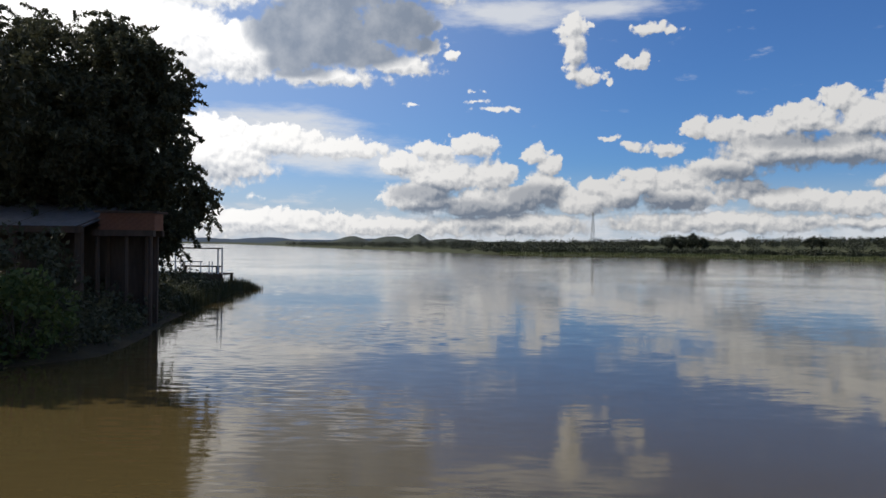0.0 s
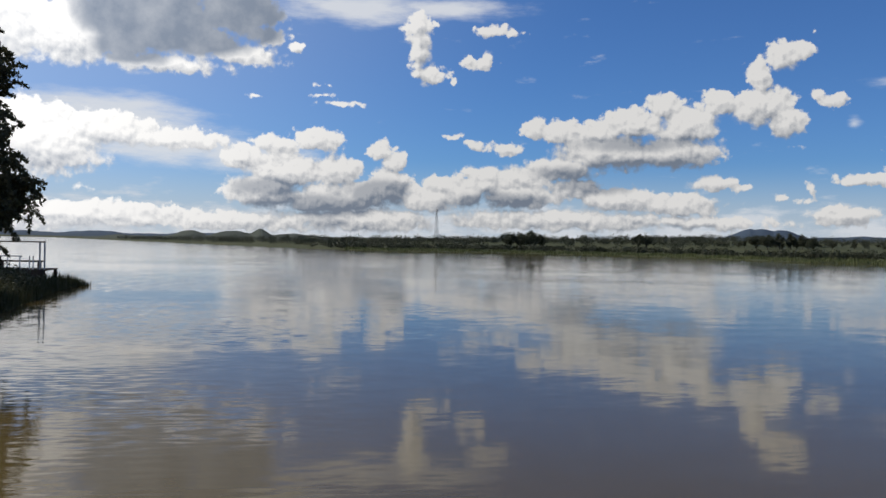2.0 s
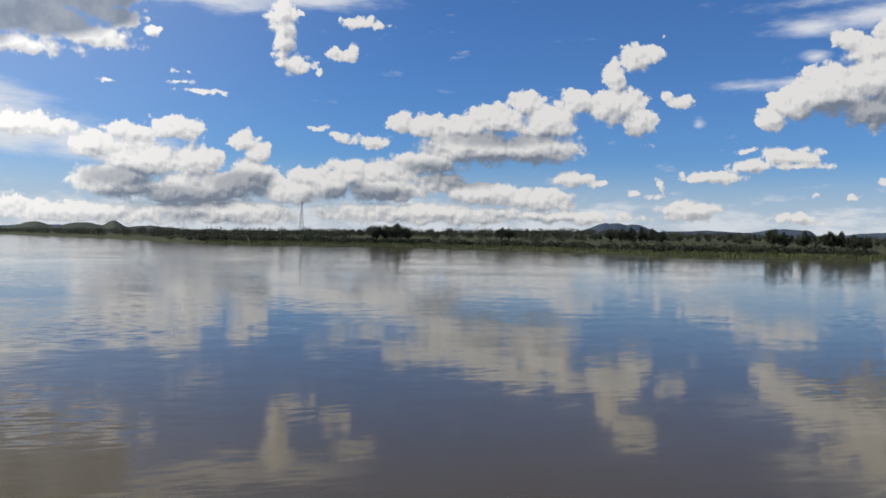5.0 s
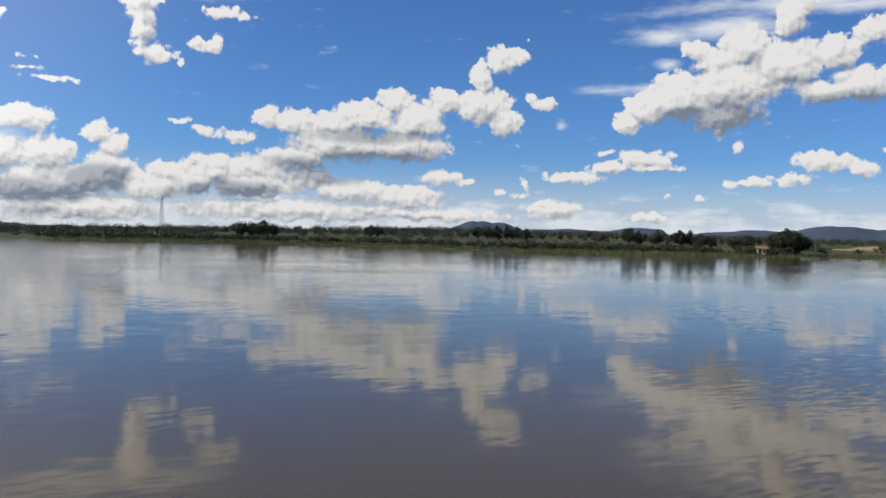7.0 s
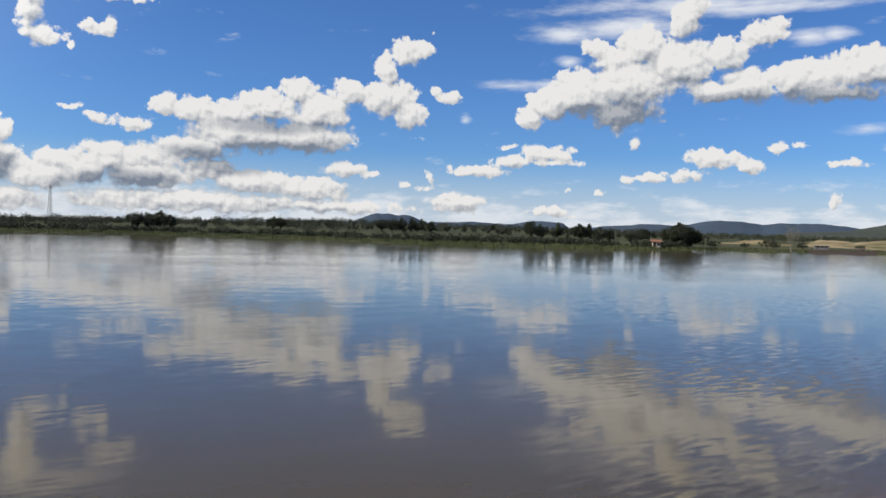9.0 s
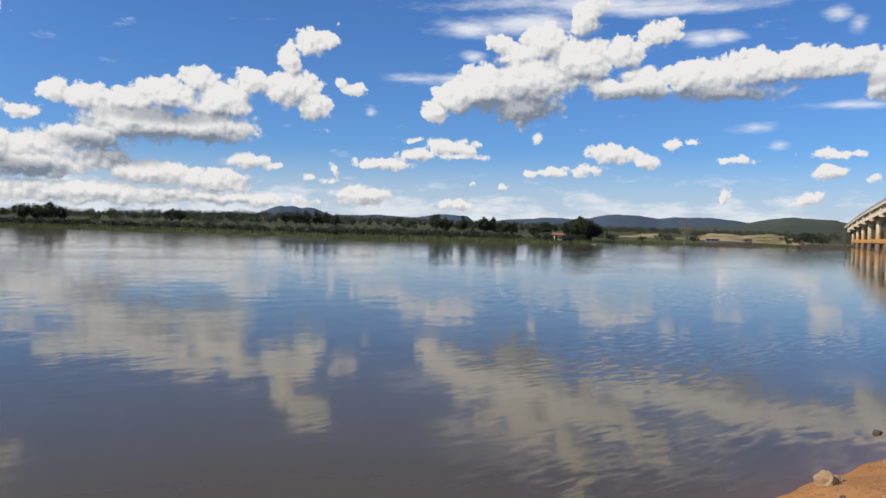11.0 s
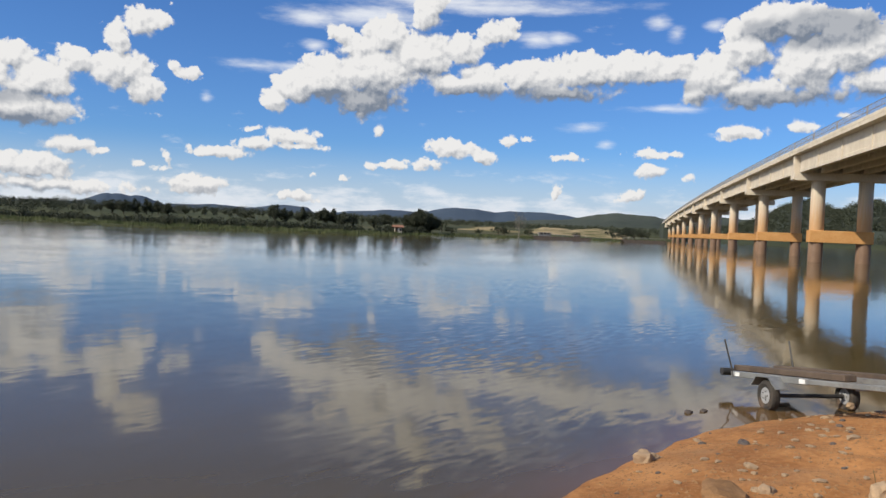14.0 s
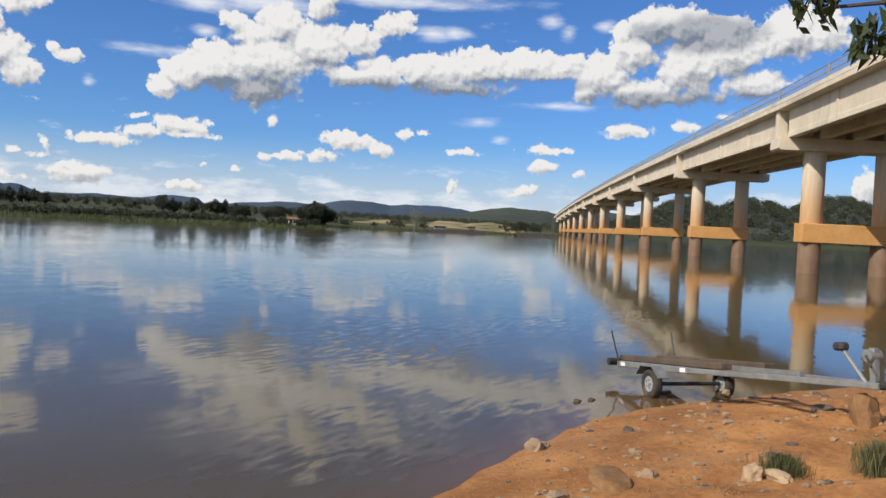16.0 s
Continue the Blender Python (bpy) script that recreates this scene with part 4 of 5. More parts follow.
# ---- the left bank: great tree, shed, brick hut on posts, jetty ----
def great_tree():
    base = (-10.4, 26.5, height_at(-10.4, 26.5))
    t = thing("great_tree", base, 0, "huge dense dark tree overhanging the water, seen against the sun", "tree")
    r = np.random.default_rng(5)
    crown = [(-12.5, 7.4, 2.5), (-10.2, 7.2, 1.8), (-9.2, 7.5, 1.05), (-8.55, 6.8, 0.75), (-9.6, 5.4, 1.6), (-8.3, 4.6, 0.85), (-7.95, 3.6, 0.65), (-8.1, 2.95, 0.45),
             (-11.8, 5.4, 2.4), (-10.5, 8.7, 0.8), (-9.5, 8.3, 0.55), (-13.2, 8.9, 0.9), (-15.6, 6.6, 2.7), (-15.8, 8.3, 1.9), (-18.5, 6, 2.5),
             (-13.6, 4.6, 1.7), (-10.6, 4.2, 1.2), (-15, 4.6, 1.8), (-12.8, 6.2, 2.3), (-10.3, 5.9, 1.6), (-9.0, 4.0, 0.9), (-8.8, 6.2, 0.9),
             (-8.35, 2.3, 0.35), (-8.8, 3.0, 0.5), (-11.1, 4.1, 0.8), (-9.8, 4.0, 0.6), (-12.6, 4.6, 1.1)]
    bm = limb(bmesh.new(), [(0, 0, -0.4), (0.15, -0.1, 1.6), (-0.1, -0.6, 3.4), (-0.6, -1.0, 5.6)], [0.48, 0.38, 0.32, 0.2], 12)
    part("trunk", bm, BARK, t)
    pts, spread, rim, rim_spread = [], [], [], []
    for x, z, rad in crown:
        c = Vector((x - base[0], 25.0 - base[1] + r.uniform(-0.6, 1.2), z - base[2]))
        bm = limb(bmesh.new(), [(0, -0.4, 2.6 if z > 4 else 1.6), tuple(c * 0.55 + Vector((0, -0.2, 0.9))), tuple(c)], [0.16, 0.1, 0.03], 6)
        part("limb", bm, BARK, t)
        n = int(19 * rad ** 2) + 8
        p = crown_points(r, n, c, (rad * 0.86, rad * 0.8, rad * 0.8), 0.35)
        pts += list(p)
        spread += list(r.uniform(0.26, 0.5, n) * min(1, 0.55 + rad * 0.3))
        # drooping sprays along the rim, with the sky between them
        for tip in crown_points(r, int(16 * rad) + 9, c, (rad * 1.02, rad, rad), 0.92):
            out = (tip - np.array(c)) / rad * np.array([1, 0.6, 0.55])
            way = out + r.normal(0, 0.35, 3) + np.array([0, 0, -0.15])
            way *= r.uniform(0.35, 0.75) / (np.linalg.norm(way) + 1e-6)
            for f in np.linspace(0, 1, 9):
                rim.append(tip + way * f + np.array([0, 0, -0.22 * f * f]))
                rim_spread.append(0.11 * (1.15 - 0.7 * f))
    part("crown", leaf_mesh("crown", r, pts, spread, 110, 0.17, LEAF, 0.35, 0.45), LEAF, t)
    part("sprays", leaf_mesh("sprays", r, rim, rim_spread, 9, 0.15, LEAF, 0.5, 0.36), LEAF, t, "thin drooping leaf sprays")


great_tree()


def bank_tree(x, y, crowns, label):
    z0 = height_at(x, y)
    t = thing("bank_tree", (x, y, z0), 0, label, "tree")
    r = np.random.default_rng(int(y * 10))
    part("trunk", limb(bmesh.new(), [(0, 0, -0.3), (0.1, 0.1, 2.0), (-0.2, 0.2, 4.5)], [0.3, 0.24, 0.14], 10), BARK, t)
    pts, spread = [], []
    for cx, cy, cz, rad in crowns:
        c = Vector((cx - x, cy - y, cz - z0))
        part("limb", limb(bmesh.new(), [(0, 0.1, 1.8), tuple(c * 0.5 + Vector((0, 0, 0.9))), tuple(c)], [0.14, 0.09, 0.03], 6), BARK, t)
        n = int(15 * rad ** 2) + 8
        pts += list(crown_points(r, n, c, (rad, rad, rad * 0.85), 0.4))
        spread += list(r.uniform(0.3, 0.6, n))
    part("crown", leaf_mesh("crown", r, pts, spread, 60, 0.27, LEAF, 0.35, 0.45), LEAF, t)


# added tree, nearly all out of view: its canopy keeps sky light off the bank
bank_tree(-13.2, 17.5, [(-12.4, 17.5, 6.0, 2.4), (-14.8, 18.5, 5.5, 2.6), (-12.8, 20.5, 6.2, 2.2), (-11.6, 16.4, 4.6, 1.3)], "dark leafy tree, mostly out of view, added to shade the bank")
bank_tree(-14.5, 30.0, [(-13.5, 29.5, 4.6, 2.4), (-16.0, 30, 5.4, 3.0), (-12.2, 30, 3.2, 1.5), (-14.5, 30, 2.6, 1.8), (-18, 31, 4.5, 3.0)], "dark leafy tree behind the boat shed")
# added tree, mostly hidden by the great tree, blocks the sun from the reeds
bank_tree(-21.0, 41.0, [(-20.5, 40.5, 8.5, 3.6), (-22.5, 42.0, 7.5, 3.6), (-19.0, 38.5, 6.5, 2.6), (-23.0, 45.0, 9.0, 3.6), (-19.5, 43.0, 6.0, 2.8)], "tall dark tree added behind the great tree to shade the reedy point")


def shed():
    z0 = height_at(-12.5, 24)
    t = thing("boat_shed", (-12.6, 24.0, 0), 0, "open boat shed with a grey corrugated roof under trees", "shed")
    v, f = [], []
    n = 64
    for k in range(n + 1):
        x = -3.6 + k * 6.5 / n
        w = 0.03 * math.sin(k * math.pi / 2)
        for yy, zz in ((-2.0, 2.80), (1.6, 3.55)):
            v += [(x, yy, zz + w), (x, yy, zz + w - 0.03)]
    for k in range(n):
        a = 4 * k
        f += [(a, a + 4, a + 6, a + 2), (a + 1, a + 3, a + 7, a + 5), (a, a + 1, a + 5, a + 4)]
    part("roof", mesh_of("roof", v, f, ROOF), ROOF, t, "grey corrugated roof sheets")
    part("fascia", block(-3.6, -2.06, 2.62, 2.9, -2.0, 2.80), TIMBER, t)
    for x in (-3.2, -1.2, 0.9, 2.7):
        part("post", block(x - 0.09, -1.9, z0 - 0.4, x + 0.09, -1.72, 2.75), TIMBER, t)
        part("rafter", block(x - 0.05, -2.0, 0, x + 0.05, 1.7, 0.12, Matrix.Translation((0, 0, 3.1)) @ Matrix.Rotation(radians(11.8), 4, "X")), TIMBER, t)
    part("back_wall", block(-3.6, 1.45, z0 - 0.4, 2.9, 1.6, 3.4), TIMBER, t, "dark plank back wall")


shed()


def brick_hut():
    t = thing("brick_hut", (-8.75, 23.9, 0), 0, "small brick hut raised on wooden posts", "hut")
    z0 = height_at(-8.5, 23)
    body = part("wall", block(-0.85, -1.1, 2.72, 0.68, -0.4, 3.2), BRICK, t)
    part("beam", block(-1.0, -1.25, 2.55, 0.7, -1.05, 2.72), TIMBER, t)
    part("beam", block(-1.0, -0.5, 2.55, 0.7, -0.35, 2.72), TIMBER, t)
    for x in (-0.9, -0.1, 0.58):
        part("post", rod((x, -1.12, z0 - 0.8), (x, -1.12, 2.58), 0.07, 0.06, 8), TIMBER, t)
    part("lower_wall", block(-0.85, -0.34, z0 - 0.6, 0.5, -0.22, 2.55), TIMBER, t, "dark boarded wall between the posts")
    for x in (-0.9, 0.2):
        part("post", rod((x, -0.42, z0 - 0.8), (x, -0.42, 2.58), 0.07, 0.06, 8), TIMBER, t)
    part("roof", block(-0.98, -1.2, 3.2, 0.78, -0.3, 3.26), TIMBER, t)
    brick = shared(block(-0.1, -0.02, -0.03, 0.1, 0.02, 0.03, bevel=0.004), "brick", BRICK)
    for row in range(6):
        for k in range(7):
            b = part("brick", brick, None, body)
            b.location = (-0.74 + k * 0.212 + (0.1 if row % 2 else 0) - 0.05, -1.105, 2.78 + row * 0.07)


def jetty():
    z0 = 0.9
    t = thing("jetty", (-12.2, 40.0, 0), 0, "small wooden jetty with pale railings and posts", "jetty")
    for k in range(17):
        part("plank", block(-1.75 + k * 0.2, -1.0, z0 - 0.06, -1.56 + k * 0.2, 1.2, z0), TIMBER, t)
    part("side_beam", block(-1.8, -1.08, z0 - 0.32, 1.68, -1.0, z0), TIMBER, t)
    for x in (-1.6, -0.2, 1.55):
        for y in (-0.9, 1.1):
            part("pile", rod((x, y, -1.2), (x, y, z0 - 0.05), 0.08, n=8), TIMBER, t)
    for x in (1.42, 1.62, -0.62):
        part("post", block(x - 0.03, -0.95, z0, x + 0.03, -0.89, 2.13), WHITE_PAINT, t, "pale painted post")
    part("top_bar", block(-0.65, -0.95, 2.10, 1.65, -0.89, 2.16), TIMBER, t)
    for x in (-1.6, -1.3, -0.35, 0.1, 0.6, 1.0, 1.15):
        part("baluster", block(x - 0.02, -0.95, z0, x + 0.02, -0.91, 1.5), WHITE_PAINT, t)
    part("rail", block(-1.7, -0.96, 1.46, 0.7, -0.90, 1.51), WHITE_PAINT, t, "pale painted rail")
    b = thing("bench", (-11.9, 40.2, z0), 0, "plain dark wooden bench on the jetty", "bench")
    part("seat", block(-0.95, -0.2, 0.3, 0.95, 0.2, 0.37), TIMBER, b)
    for x in (-0.8, 0.8):
        part("leg", block(x - 0.04, -0.18, 0, x + 0.04, 0.18, 0.3), TIMBER, b)


brick_hut()
jetty()

# reeds round the point and dark undergrowth along the bank
rows = []
edge = [(-9.5, 42.4), (-10.1, 42.6), (-10.0, 38.5), (-8.7, 27.5)]
for _ in range(2600):
    k = rng.choice(3, p=[0.16, 0.34, 0.5])
    f = rng.random()
    x = edge[k][0] + (edge[k + 1][0] - edge[k][0]) * f - abs(rng.normal(0, 0.5)) + 0.15
    y = edge[k][1] + (edge[k + 1][1] - edge[k][1]) * f + rng.normal(0, 0.25)
    rows.append((x, y, max(height_at(x, y), -0.1), rng.uniform(0.2, 0.62) * (0.7 if k == 0 else 1)))
blades("bank_reeds", "dark reeds and grass along the bank", rows, REED, 0.02)
pts, sizes = [], []
for _ in range(330):
    y = rng.uniform(15.2, 39)
    x = float(np.interp(y, [15.2, 17.0, 20.2, 24, 27.5, 38.5, 43], [-8.0, -7.1, -7.4, -8.2, -8.7, -10.0, -10.1])) - 0.3 - abs(rng.normal(0, 1.8))
    pts.append((x, y, height_at(x, y) + rng.uniform(0.0, 0.35 if y > 26 else 0.6)))
    sizes.append(rng.uniform(0.25, 0.55))
tagged(new("undergrowth", leaf_mesh("undergrowth", rng, pts, sizes, 46, 0.17, LEAF, 0, 0.4)), "tangled dark undergrowth along the shaded bank", "undergrowth", kind="stuff")


def bush(x, y, rad, n, leaf, label, material):
    z = height_at(x, y)
    t = thing("bush", (x, y, z), 0, label, "bush")
    r = np.random.default_rng(int(abs(x) * 100))
    bm = bmesh.new()
    tips = crown_points(r, 12, (0, 0, rad * 0.75), (rad, rad, rad * 0.8), 0.6)
    for p in tips:
        limb(bm, [(0, 0, -0.05), tuple(p * 0.5 + np.array([0, 0, 0.1])), tuple(p)], [0.025, 0.015, 0.006], 5)
    part("stems", bm, BARK, t)
    p = crown_points(r, n, (0, 0, rad * 0.72), (rad, rad, rad * 0.8), 0.5)
    part("leaves", leaf_mesh("leaves", r, p, rad * 0.2, 22, leaf, material, 0.2, 0.5), material, t)


bush(-8.35, 16.0, 1.15, 110, 0.16, "leafy green bush catching some sun on the bank", BUSH)
bush(-9.9, 15.2, 1.3, 90, 0.16, "dark leafy bush in the shade on the bank", LEAF)
bush(-9.8, 18.5, 1.4, 90, 0.18, "dark leafy bush in the shade on the bank", LEAF)


# ---- the sand bank: trailer, stones, tufts, overhanging tree ----
def stone(name, x, y, z, sx, sy, sz, seed, material, label, turn=0.0, category="stone"):
    bm = bmesh.new()
    bmesh.ops.create_icosphere(bm, subdivisions=3, radius=1)
    for v in bm.verts:
        p = v.co.copy()
        k = 1 + 0.30 * noise.noise(p * 1.3 + Vector((seed, 0, 0))) + 0.12 * noise.noise(p * 3.5 + Vector((0, seed, 0)))
        q = max(abs(p.x), abs(p.y), abs(p.z)) ** 0.35
        v.co = p * k / q
        v.co.x, v.co.y, v.co.z = v.co.x * sx, v.co.y * sy, v.co.z * sz
    me = shared(bm, name, material)
    ob = new(name, me)
    ob.matrix_basis = pose(x, y, z, seed * 7 % 15, seed * 5 % 12, turn)
    return tagged(ob, label, category)


PALE = surface("pale_stone", (0.32, 0.22, 0.13), (0.47, 0.33, 0.20), 3, 0.9, 0.8, 14)
stone("rock", 8.20, 3.22, 0.05, 0.12, 0.10, 0.10, 3, STONE, "brown rock at the waterline")
stone("rock", 8.37, 3.18, 0.03, 0.07, 0.06, 0.06, 4, STONE, "brown rock at the waterline")
stone("mud_mound", 6.98, 2.02, height_at(6.98, 2.02) + 0.0, 0.32, 0.2, 0.10, 5, MUD, "lump of dried brown mud on the sand", 20, "mound")
stone("rock", 7.25, 1.75, height_at(7.25, 1.75), 0.09, 0.07, 0.06, 6, STONE, "dark rough stone on the sand")
stone("rock", 7.55, 0.92, height_at(7.55, 0.92) + 0.03, 0.11, 0.09, 0.10, 7, PALE, "pale rounded stone on the sand")
stone("rock", 7.50, 0.70, height_at(7.5, 0.7) + 0.02, 0.15, 0.08, 0.06, 8, PALE, "pale orange flat stone on the sand", 40)
stone("rock", 11.1, 3.75, 0.0, 0.10, 0.05, 0.035, 9, HULL, "dark wet stone in shallow water")
stone("rock", 11.35, 3.62, 0.0, 0.09, 0.05, 0.03, 10, HULL, "dark wet stone in shallow water")
stone("rock", 9.30, 2.50, height_at(9.3, 2.5), 0.12, 0.06, 0.04, 12, HULL, "dark stone lying on the sand", 30)
stone("rock", 12.75, 2.00, 0.12, 0.09, 0.06, 0.05, 13, STONE, "brown stone beside the trailer")
stone("rock", 11.5, 0.62, height_at(11.5, 0.62), 0.16, 0.09, 0.05, 14, HULL, "dark stone lying on the sand", 60)
small = [shared(bm, "pebble", m) for bm, m in ((bmesh.new(), STONE), (bmesh.new(), PALE), (bmesh.new(), HULL))]
for k, me in enumerate(small):
    bm = bmesh.new()
    bmesh.ops.create_icosphere(bm, subdivisions=1, radius=1)
    for v in bm.verts:
        v.co *= 1 + 0.35 * noise.noise(v.co * 1.7 + Vector((k * 9, 0, 0)))
    bm.to_mesh(me)
    bm.free()
for k in range(420):
    x, y = rng.uniform(5.2, 14.5), rng.uniform(-2.0, 3.2)
    if signed(np.array([x]), np.array([y]), NEAR)[0] < 0.05:
        continue
    s = rng.uniform(0.012, 0.046) * (1.8 if rng.random() < 0.10 else 1)
    if k >= 300 and x > 11:
        continue
    ob = tagged(new("pebble", small[rng.choice(3, p=[0.62, 0.16, 0.22])]), "small stone scattered on the orange sand", "stone", "pebbles on the sand bank")
    ob.matrix_basis = pose(x, y, height_at(x, y) + s * 0.15, 0, 0, rng.uniform(0, 360)) @ Matrix.Diagonal((s * rng.uniform(0.9, 1.8), s, s * 0.6, 1))
v, f = [], []
gx, gy = rng.uniform(4.5, 14.5, 30000), rng.uniform(-3, 3.3, 30000)
for x, y, z in zip(gx, gy, ground_height(gx, gy)):
    s = rng.uniform(0.005, 0.013) * (1.8 if rng.random() < 0.16 else 1)
    if z < 0.015:
        continue
    n = len(v)
    v += [(x - s, y - s, z - 0.004), (x + s * 1.3, y - s * 0.8, z - 0.004), (x + s * 0.9, y + s, z - 0.004), (x - s, y + s * 0.7, z - 0.004), (x + s * 0.1, y, z + s * 0.55)]
    f += [(n, n + 1, n + 4), (n + 1, n + 2, n + 4), (n + 2, n + 3, n + 4), (n + 3, n, n + 4)]
tagged(new("gravel", mesh_of("gravel", v, f, MUD)), "fine brown gravel strewn over the sand", "gravel", kind="stuff")


def tuft(x, y, h, n, label):
    z = height_at(x, y)
    rows = []
    for _ in range(n):
        g, d = rng.uniform(0, 6.28), abs(rng.normal(0, 0.10))
        rows.append((x + d * math.cos(g), y + d * math.sin(g), z - 0.01, rng.uniform(0.35, 1) * h))
    ob = blades("grass_tuft", label, rows, TUFT, 0.002)
    ob["category"], ob["kind"] = "grass tuft", "thing"
    del ob["kind"]


tuft(8.0, 0.70, 0.23, 1000, "green grass tuft behind a pale stone")
tuft(8.15, -0.06, 0.33, 1500, "green grass tuft on the sand")
tuft(8.45, -0.38, 0.26, 800, "green grass tuft on the sand")


def trailer():
    t = new("boat_trailer")
    t.matrix_basis = pose(12.68, 2.55, 0.19, 0, -7.2, -135.5)
    tagged(t, "galvanised boat trailer with its wheels at the waterline", "trailer")
    for s in (-1, 1):
        bm = block(-1.25, s * 0.5 - 0.03, 0.20, 0.8, s * 0.5 + 0.03, 0.29, bevel=0.008)
        part("side_rail", bm, STEEL, t)
        d = Vector((3.75 - 0.8, s * (0.04 - 0.5), 0))
        m = Matrix.Translation((0.8, s * 0.5, 0.245)) @ Matrix.Rotation(math.atan2(d.y, d.x), 4, "Z")
        part("drawbar", block(-0.02, -0.03, -0.036, d.length, 0.03, 0.036, m, 0.008), STEEL, t)
        part("bunk", block(-1.35, s * 0.34 - 0.09, 0.29, 1.45, s * 0.34 + 0.09, 0.38, bevel=0.012), TIMBER, t, "dark carpeted bunk board")
        for x in (-1.0, 0.2, 1.0):
            part("bunk_bracket", block(x - 0.025, s * 0.34 - 0.03, 0.24, x + 0.025, s * 0.34 + 0.03, 0.30), STEEL, t)
        w = part("wheel", wheel_tyre(), TYRE, t)
        w.location = (0, s * 0.62, 0)
        bm = bmesh.new()
        tube(bm, (0, -0.055, 0), (0, 0.055, 0), 0.116, n=20)
        tube(bm, (0, -0.075 * 1, 0), (0, 0.075, 0), 0.035, n=10)
        part("rim", bm, RAIL, w, "dusty pale grey rim")
        bm = bmesh.new()
        for k in range(5):
            g = k * 1.2566
            tube(bm, (0.062 * math.cos(g), -0.062, 0.062 * math.sin(g)), (0.062 * math.cos(g), 0.062, 0.062 * math.sin(g)), 0.011, n=6)
        part("wheel_nuts", bm, BLACK, w)
        bm = bmesh.new()
        pts = [(-0.30, 0.13), (-0.17, 0.26), (0.15, 0.26), (0.34, 0.10)]
        for (x0, z0), (x1, z1) in zip(pts, pts[1:]):
            g = math.atan2(z1 - z0, x1 - x0)
            m = Matrix.Translation((x0, s * 0.62, z0)) @ Matrix.Rotation(-g, 4, "Y")
            box(bm, 0, -0.1, 0, math.hypot(x1 - x0, z1 - z0), 0.1, 0.012, m)
        part("mudguard", bm, STEEL, t)
        part("rear_roller", rod((-1.42, s * 0.5 - 0.1, 0.27), (-1.42, s * 0.5 + 0.1, 0.27), 0.06, n=12), BLACK, t, "black rubber roller")
        part("guide_post", rod((-1.18, s * 0.52, 0.2), (-1.38, s * 0.56, 0.78), 0.014, n=6), BLACK, t)
        part("reflector", block(-1.12, s * 0.532, 0.215, -0.98, s * 0.538, 0.275), WHITE_PAINT, t)
    part("reflector", block(0.62, -0.538, 0.215, 0.76, -0.532, 0.275), WHITE_PAINT, t)
    part("axle", rod((0, -0.6, 0.0), (0, 0.6, 0.0), 0.03, n=10), BLACK, t)
    for x in (-1.15, -0.1, 0.75, 1.6):
        k = 0.5 if x < 0.8 else 0.37
        part("cross_member", block(x - 0.03, -k, 0.20, x + 0.03, k, 0.26), STEEL, t)
    part("centre_beam", block(0.9, -0.035, 0.26, 2.5, 0.035, 0.33), STEEL, t)
    part("coupling", rod((3.7, 0, 0.25), (3.95, 0, 0.25), 0.05, 0.035, 10), BLACK, t)
    part("winch_post", block(3.60, -0.03, 0.28, 3.68, 0.03, 0.66), STEEL, t)
    win = part("winch", rod((3.62, -0.08, 0.57), (3.62, 0.08, 0.57), 0.07, n=14), STEEL, t)
    part("crank", rod((3.62, -0.09, 0.57), (3.74, -0.14, 0.45), 0.012, n=6), BLACK, win)
    strut = part("bow_strut", rod((3.58, -0.06, 0.27), (3.24, -0.06, 0.64), 0.022, n=8), STEEL, t)
    part("bow_stop", block(3.14, -0.13, 0.61, 3.30, 0.01, 0.71, bevel=0.03), BLACK, strut, "black rubber bow stop")
    x, y = 10.1, 0.15
    stone("block", 10.25, 0.12, height_at(10.25, 0.12) + 0.08, 0.17, 0.14, 0.22, 15, MUD, "rough brown block propping up the drawbar", 30, "block")


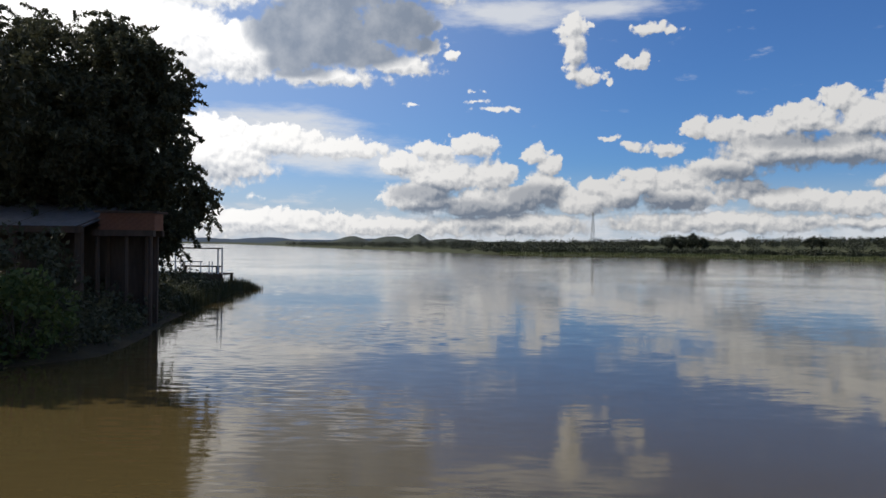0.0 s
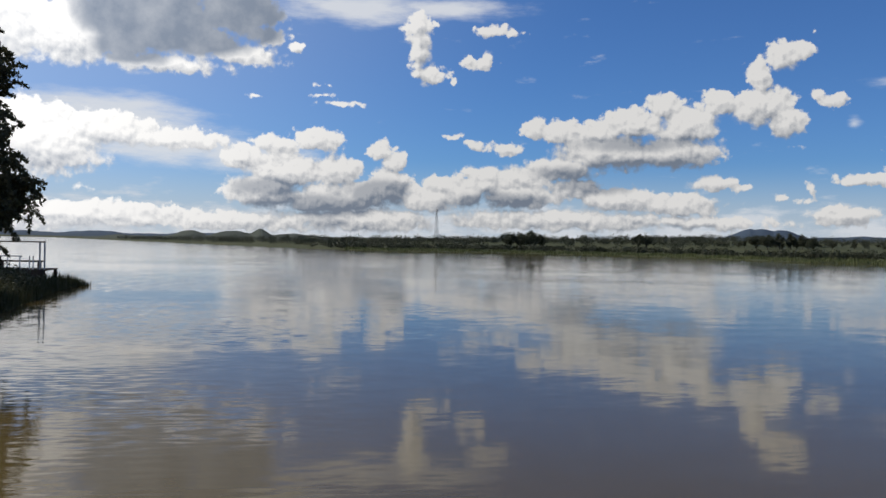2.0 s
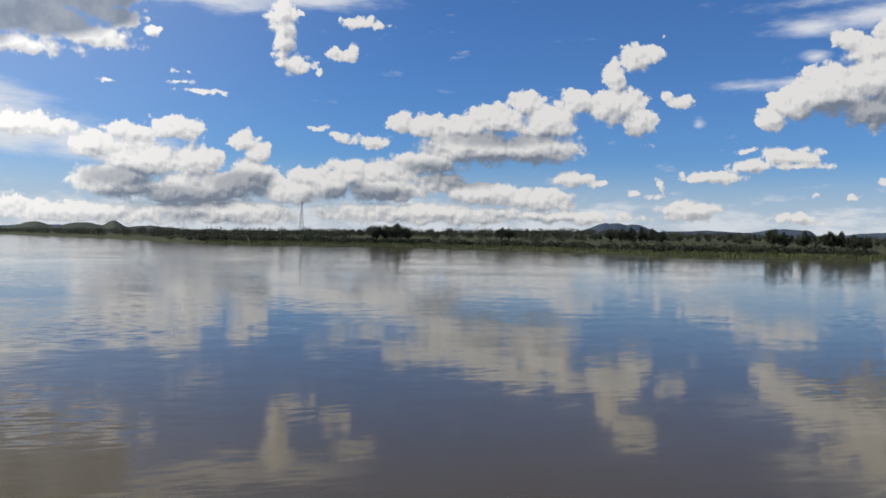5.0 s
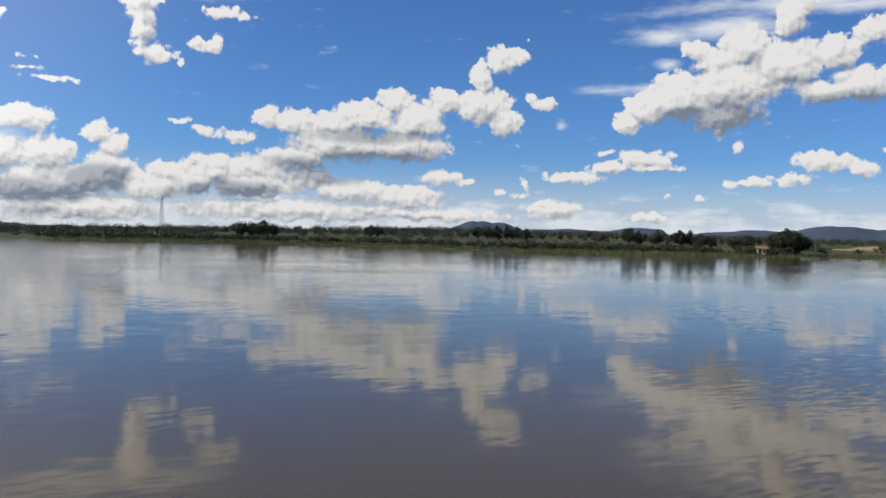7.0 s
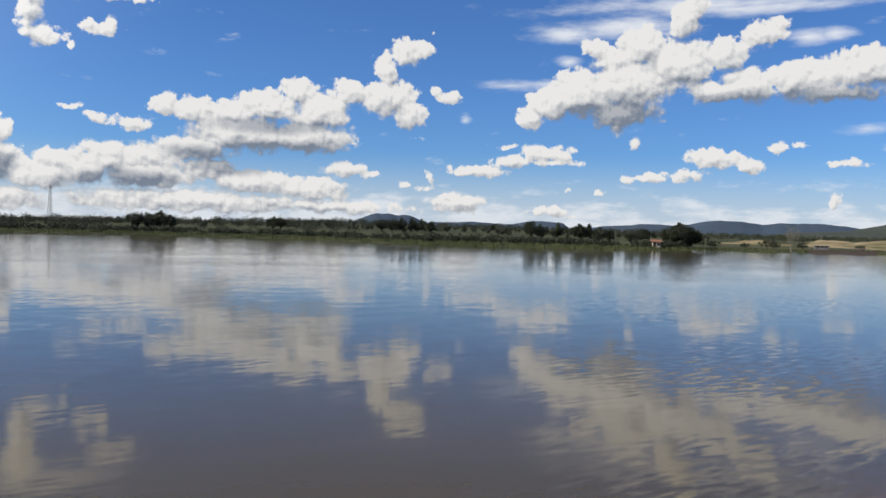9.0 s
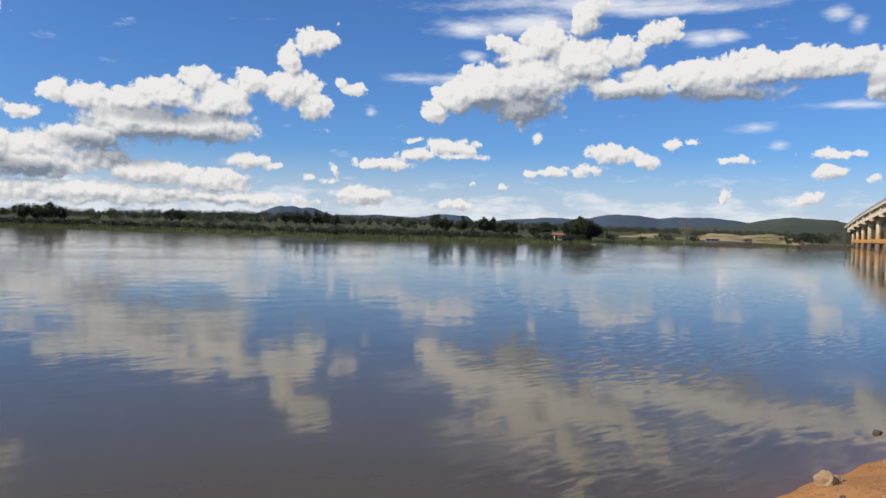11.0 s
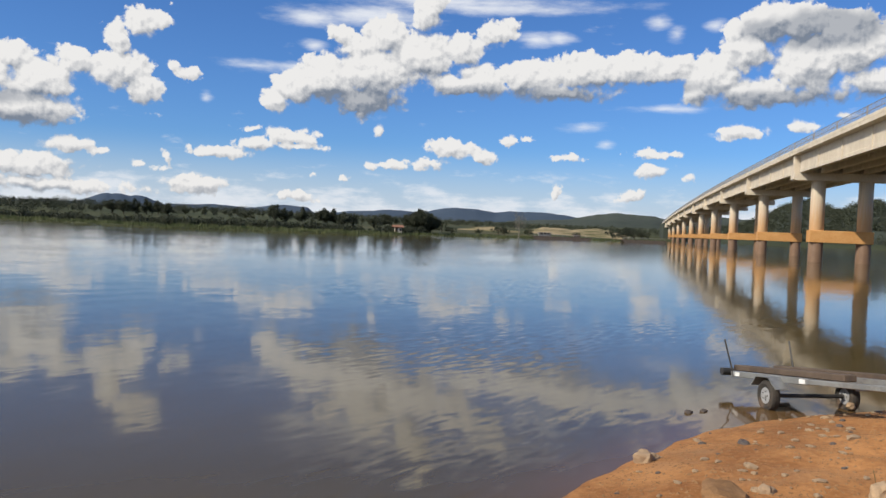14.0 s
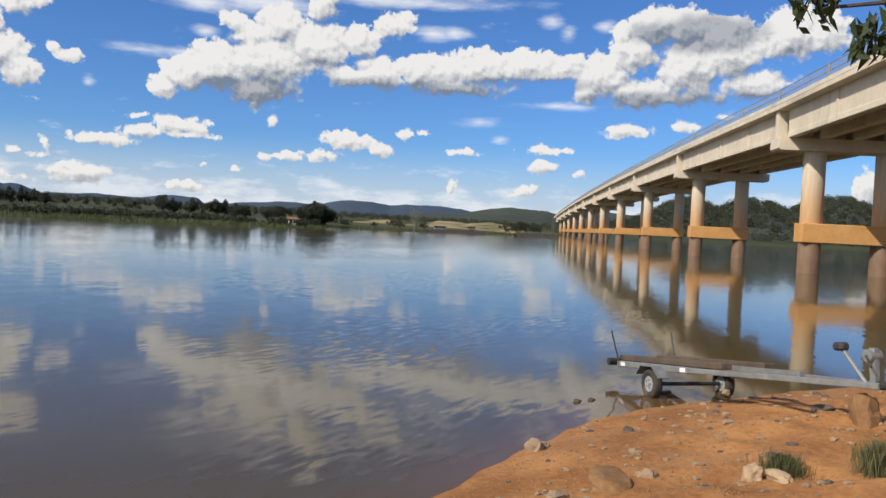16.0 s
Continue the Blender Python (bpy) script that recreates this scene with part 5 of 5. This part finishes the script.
def wheel_tyre():
    bm = bmesh.new()
    prof = [(0.115, -0.05), (0.17, -0.068), (0.212, -0.055), (0.224, -0.025), (0.224, 0.025), (0.212, 0.055), (0.17, 0.068), (0.115, 0.05)]
    n = 28
    ring = [[bm.verts.new((r * math.cos(k * 2 * math.pi / n), y, r * math.sin(k * 2 * math.pi / n))) for r, y in prof] for k in range(n)]
    for k in range(n):
        for q in range(len(prof)):
            q1 = (q + 1) % len(prof)
            bm.faces.new([ring[k][q], ring[k][q1], ring[(k + 1) % n][q1], ring[(k + 1) % n][q]])
    bmesh.ops.recalc_face_normals(bm, faces=bm.faces)
    return bm


trailer()


def shade_tree():
    x0, y0 = 5.6, -4.6
    z0 = height_at(x0, y0)
    t = thing("shade_tree", (x0, y0, z0), 0, "tree with drooping glossy leaves hanging over the bank", "tree")
    r = np.random.default_rng(9)
    part("trunk", limb(bmesh.new(), [(0, 0, -0.2), (0.05, 0.1, 1.4), (-0.1, 0.5, 2.8), (0.1, 0.4, 4.4)], [0.2, 0.16, 0.13, 0.06], 10), BARK, t)
    ends = [(-1.10, 4.72, 2.68), (-1.08, 4.98, 2.86), (-1.1, 4.4, 2.75), (-1.1, 3.6, 3.05), (-0.6, 2.6, 3.5), (0.9, 3.0, 3.4), (1.4, 0.6, 3.8), (-1.5, 0.8, 4.2), (0.3, -1.4, 4.0), (0.2, 1.2, 4.8), (1.3, 2.0, 3.2)]
    pts, spread = [], []
    for e in ends:
        bm = limb(bmesh.new(), [(-0.1, 0.5, 2.6), (e[0] * 0.55, e[1] * 0.55 + 0.2, e[2] * 0.8 + 0.75), e], [0.06, 0.035, 0.008], 6)
        part("limb", bm, BARK, t)
        for f in (0.6, 0.8, 0.92, 1.0):
            pts.append((e[0] * f, e[1] * f, e[2] + (1 - f) * 1.0))
            spread.append(0.3 if f < 0.9 else 0.13)
    part("leaves", leaf_mesh("leaves", r, pts, spread, 60, 0.115, LEAF_NEAR, 1.4, 0.36), LEAF_NEAR, t)


shade_tree()
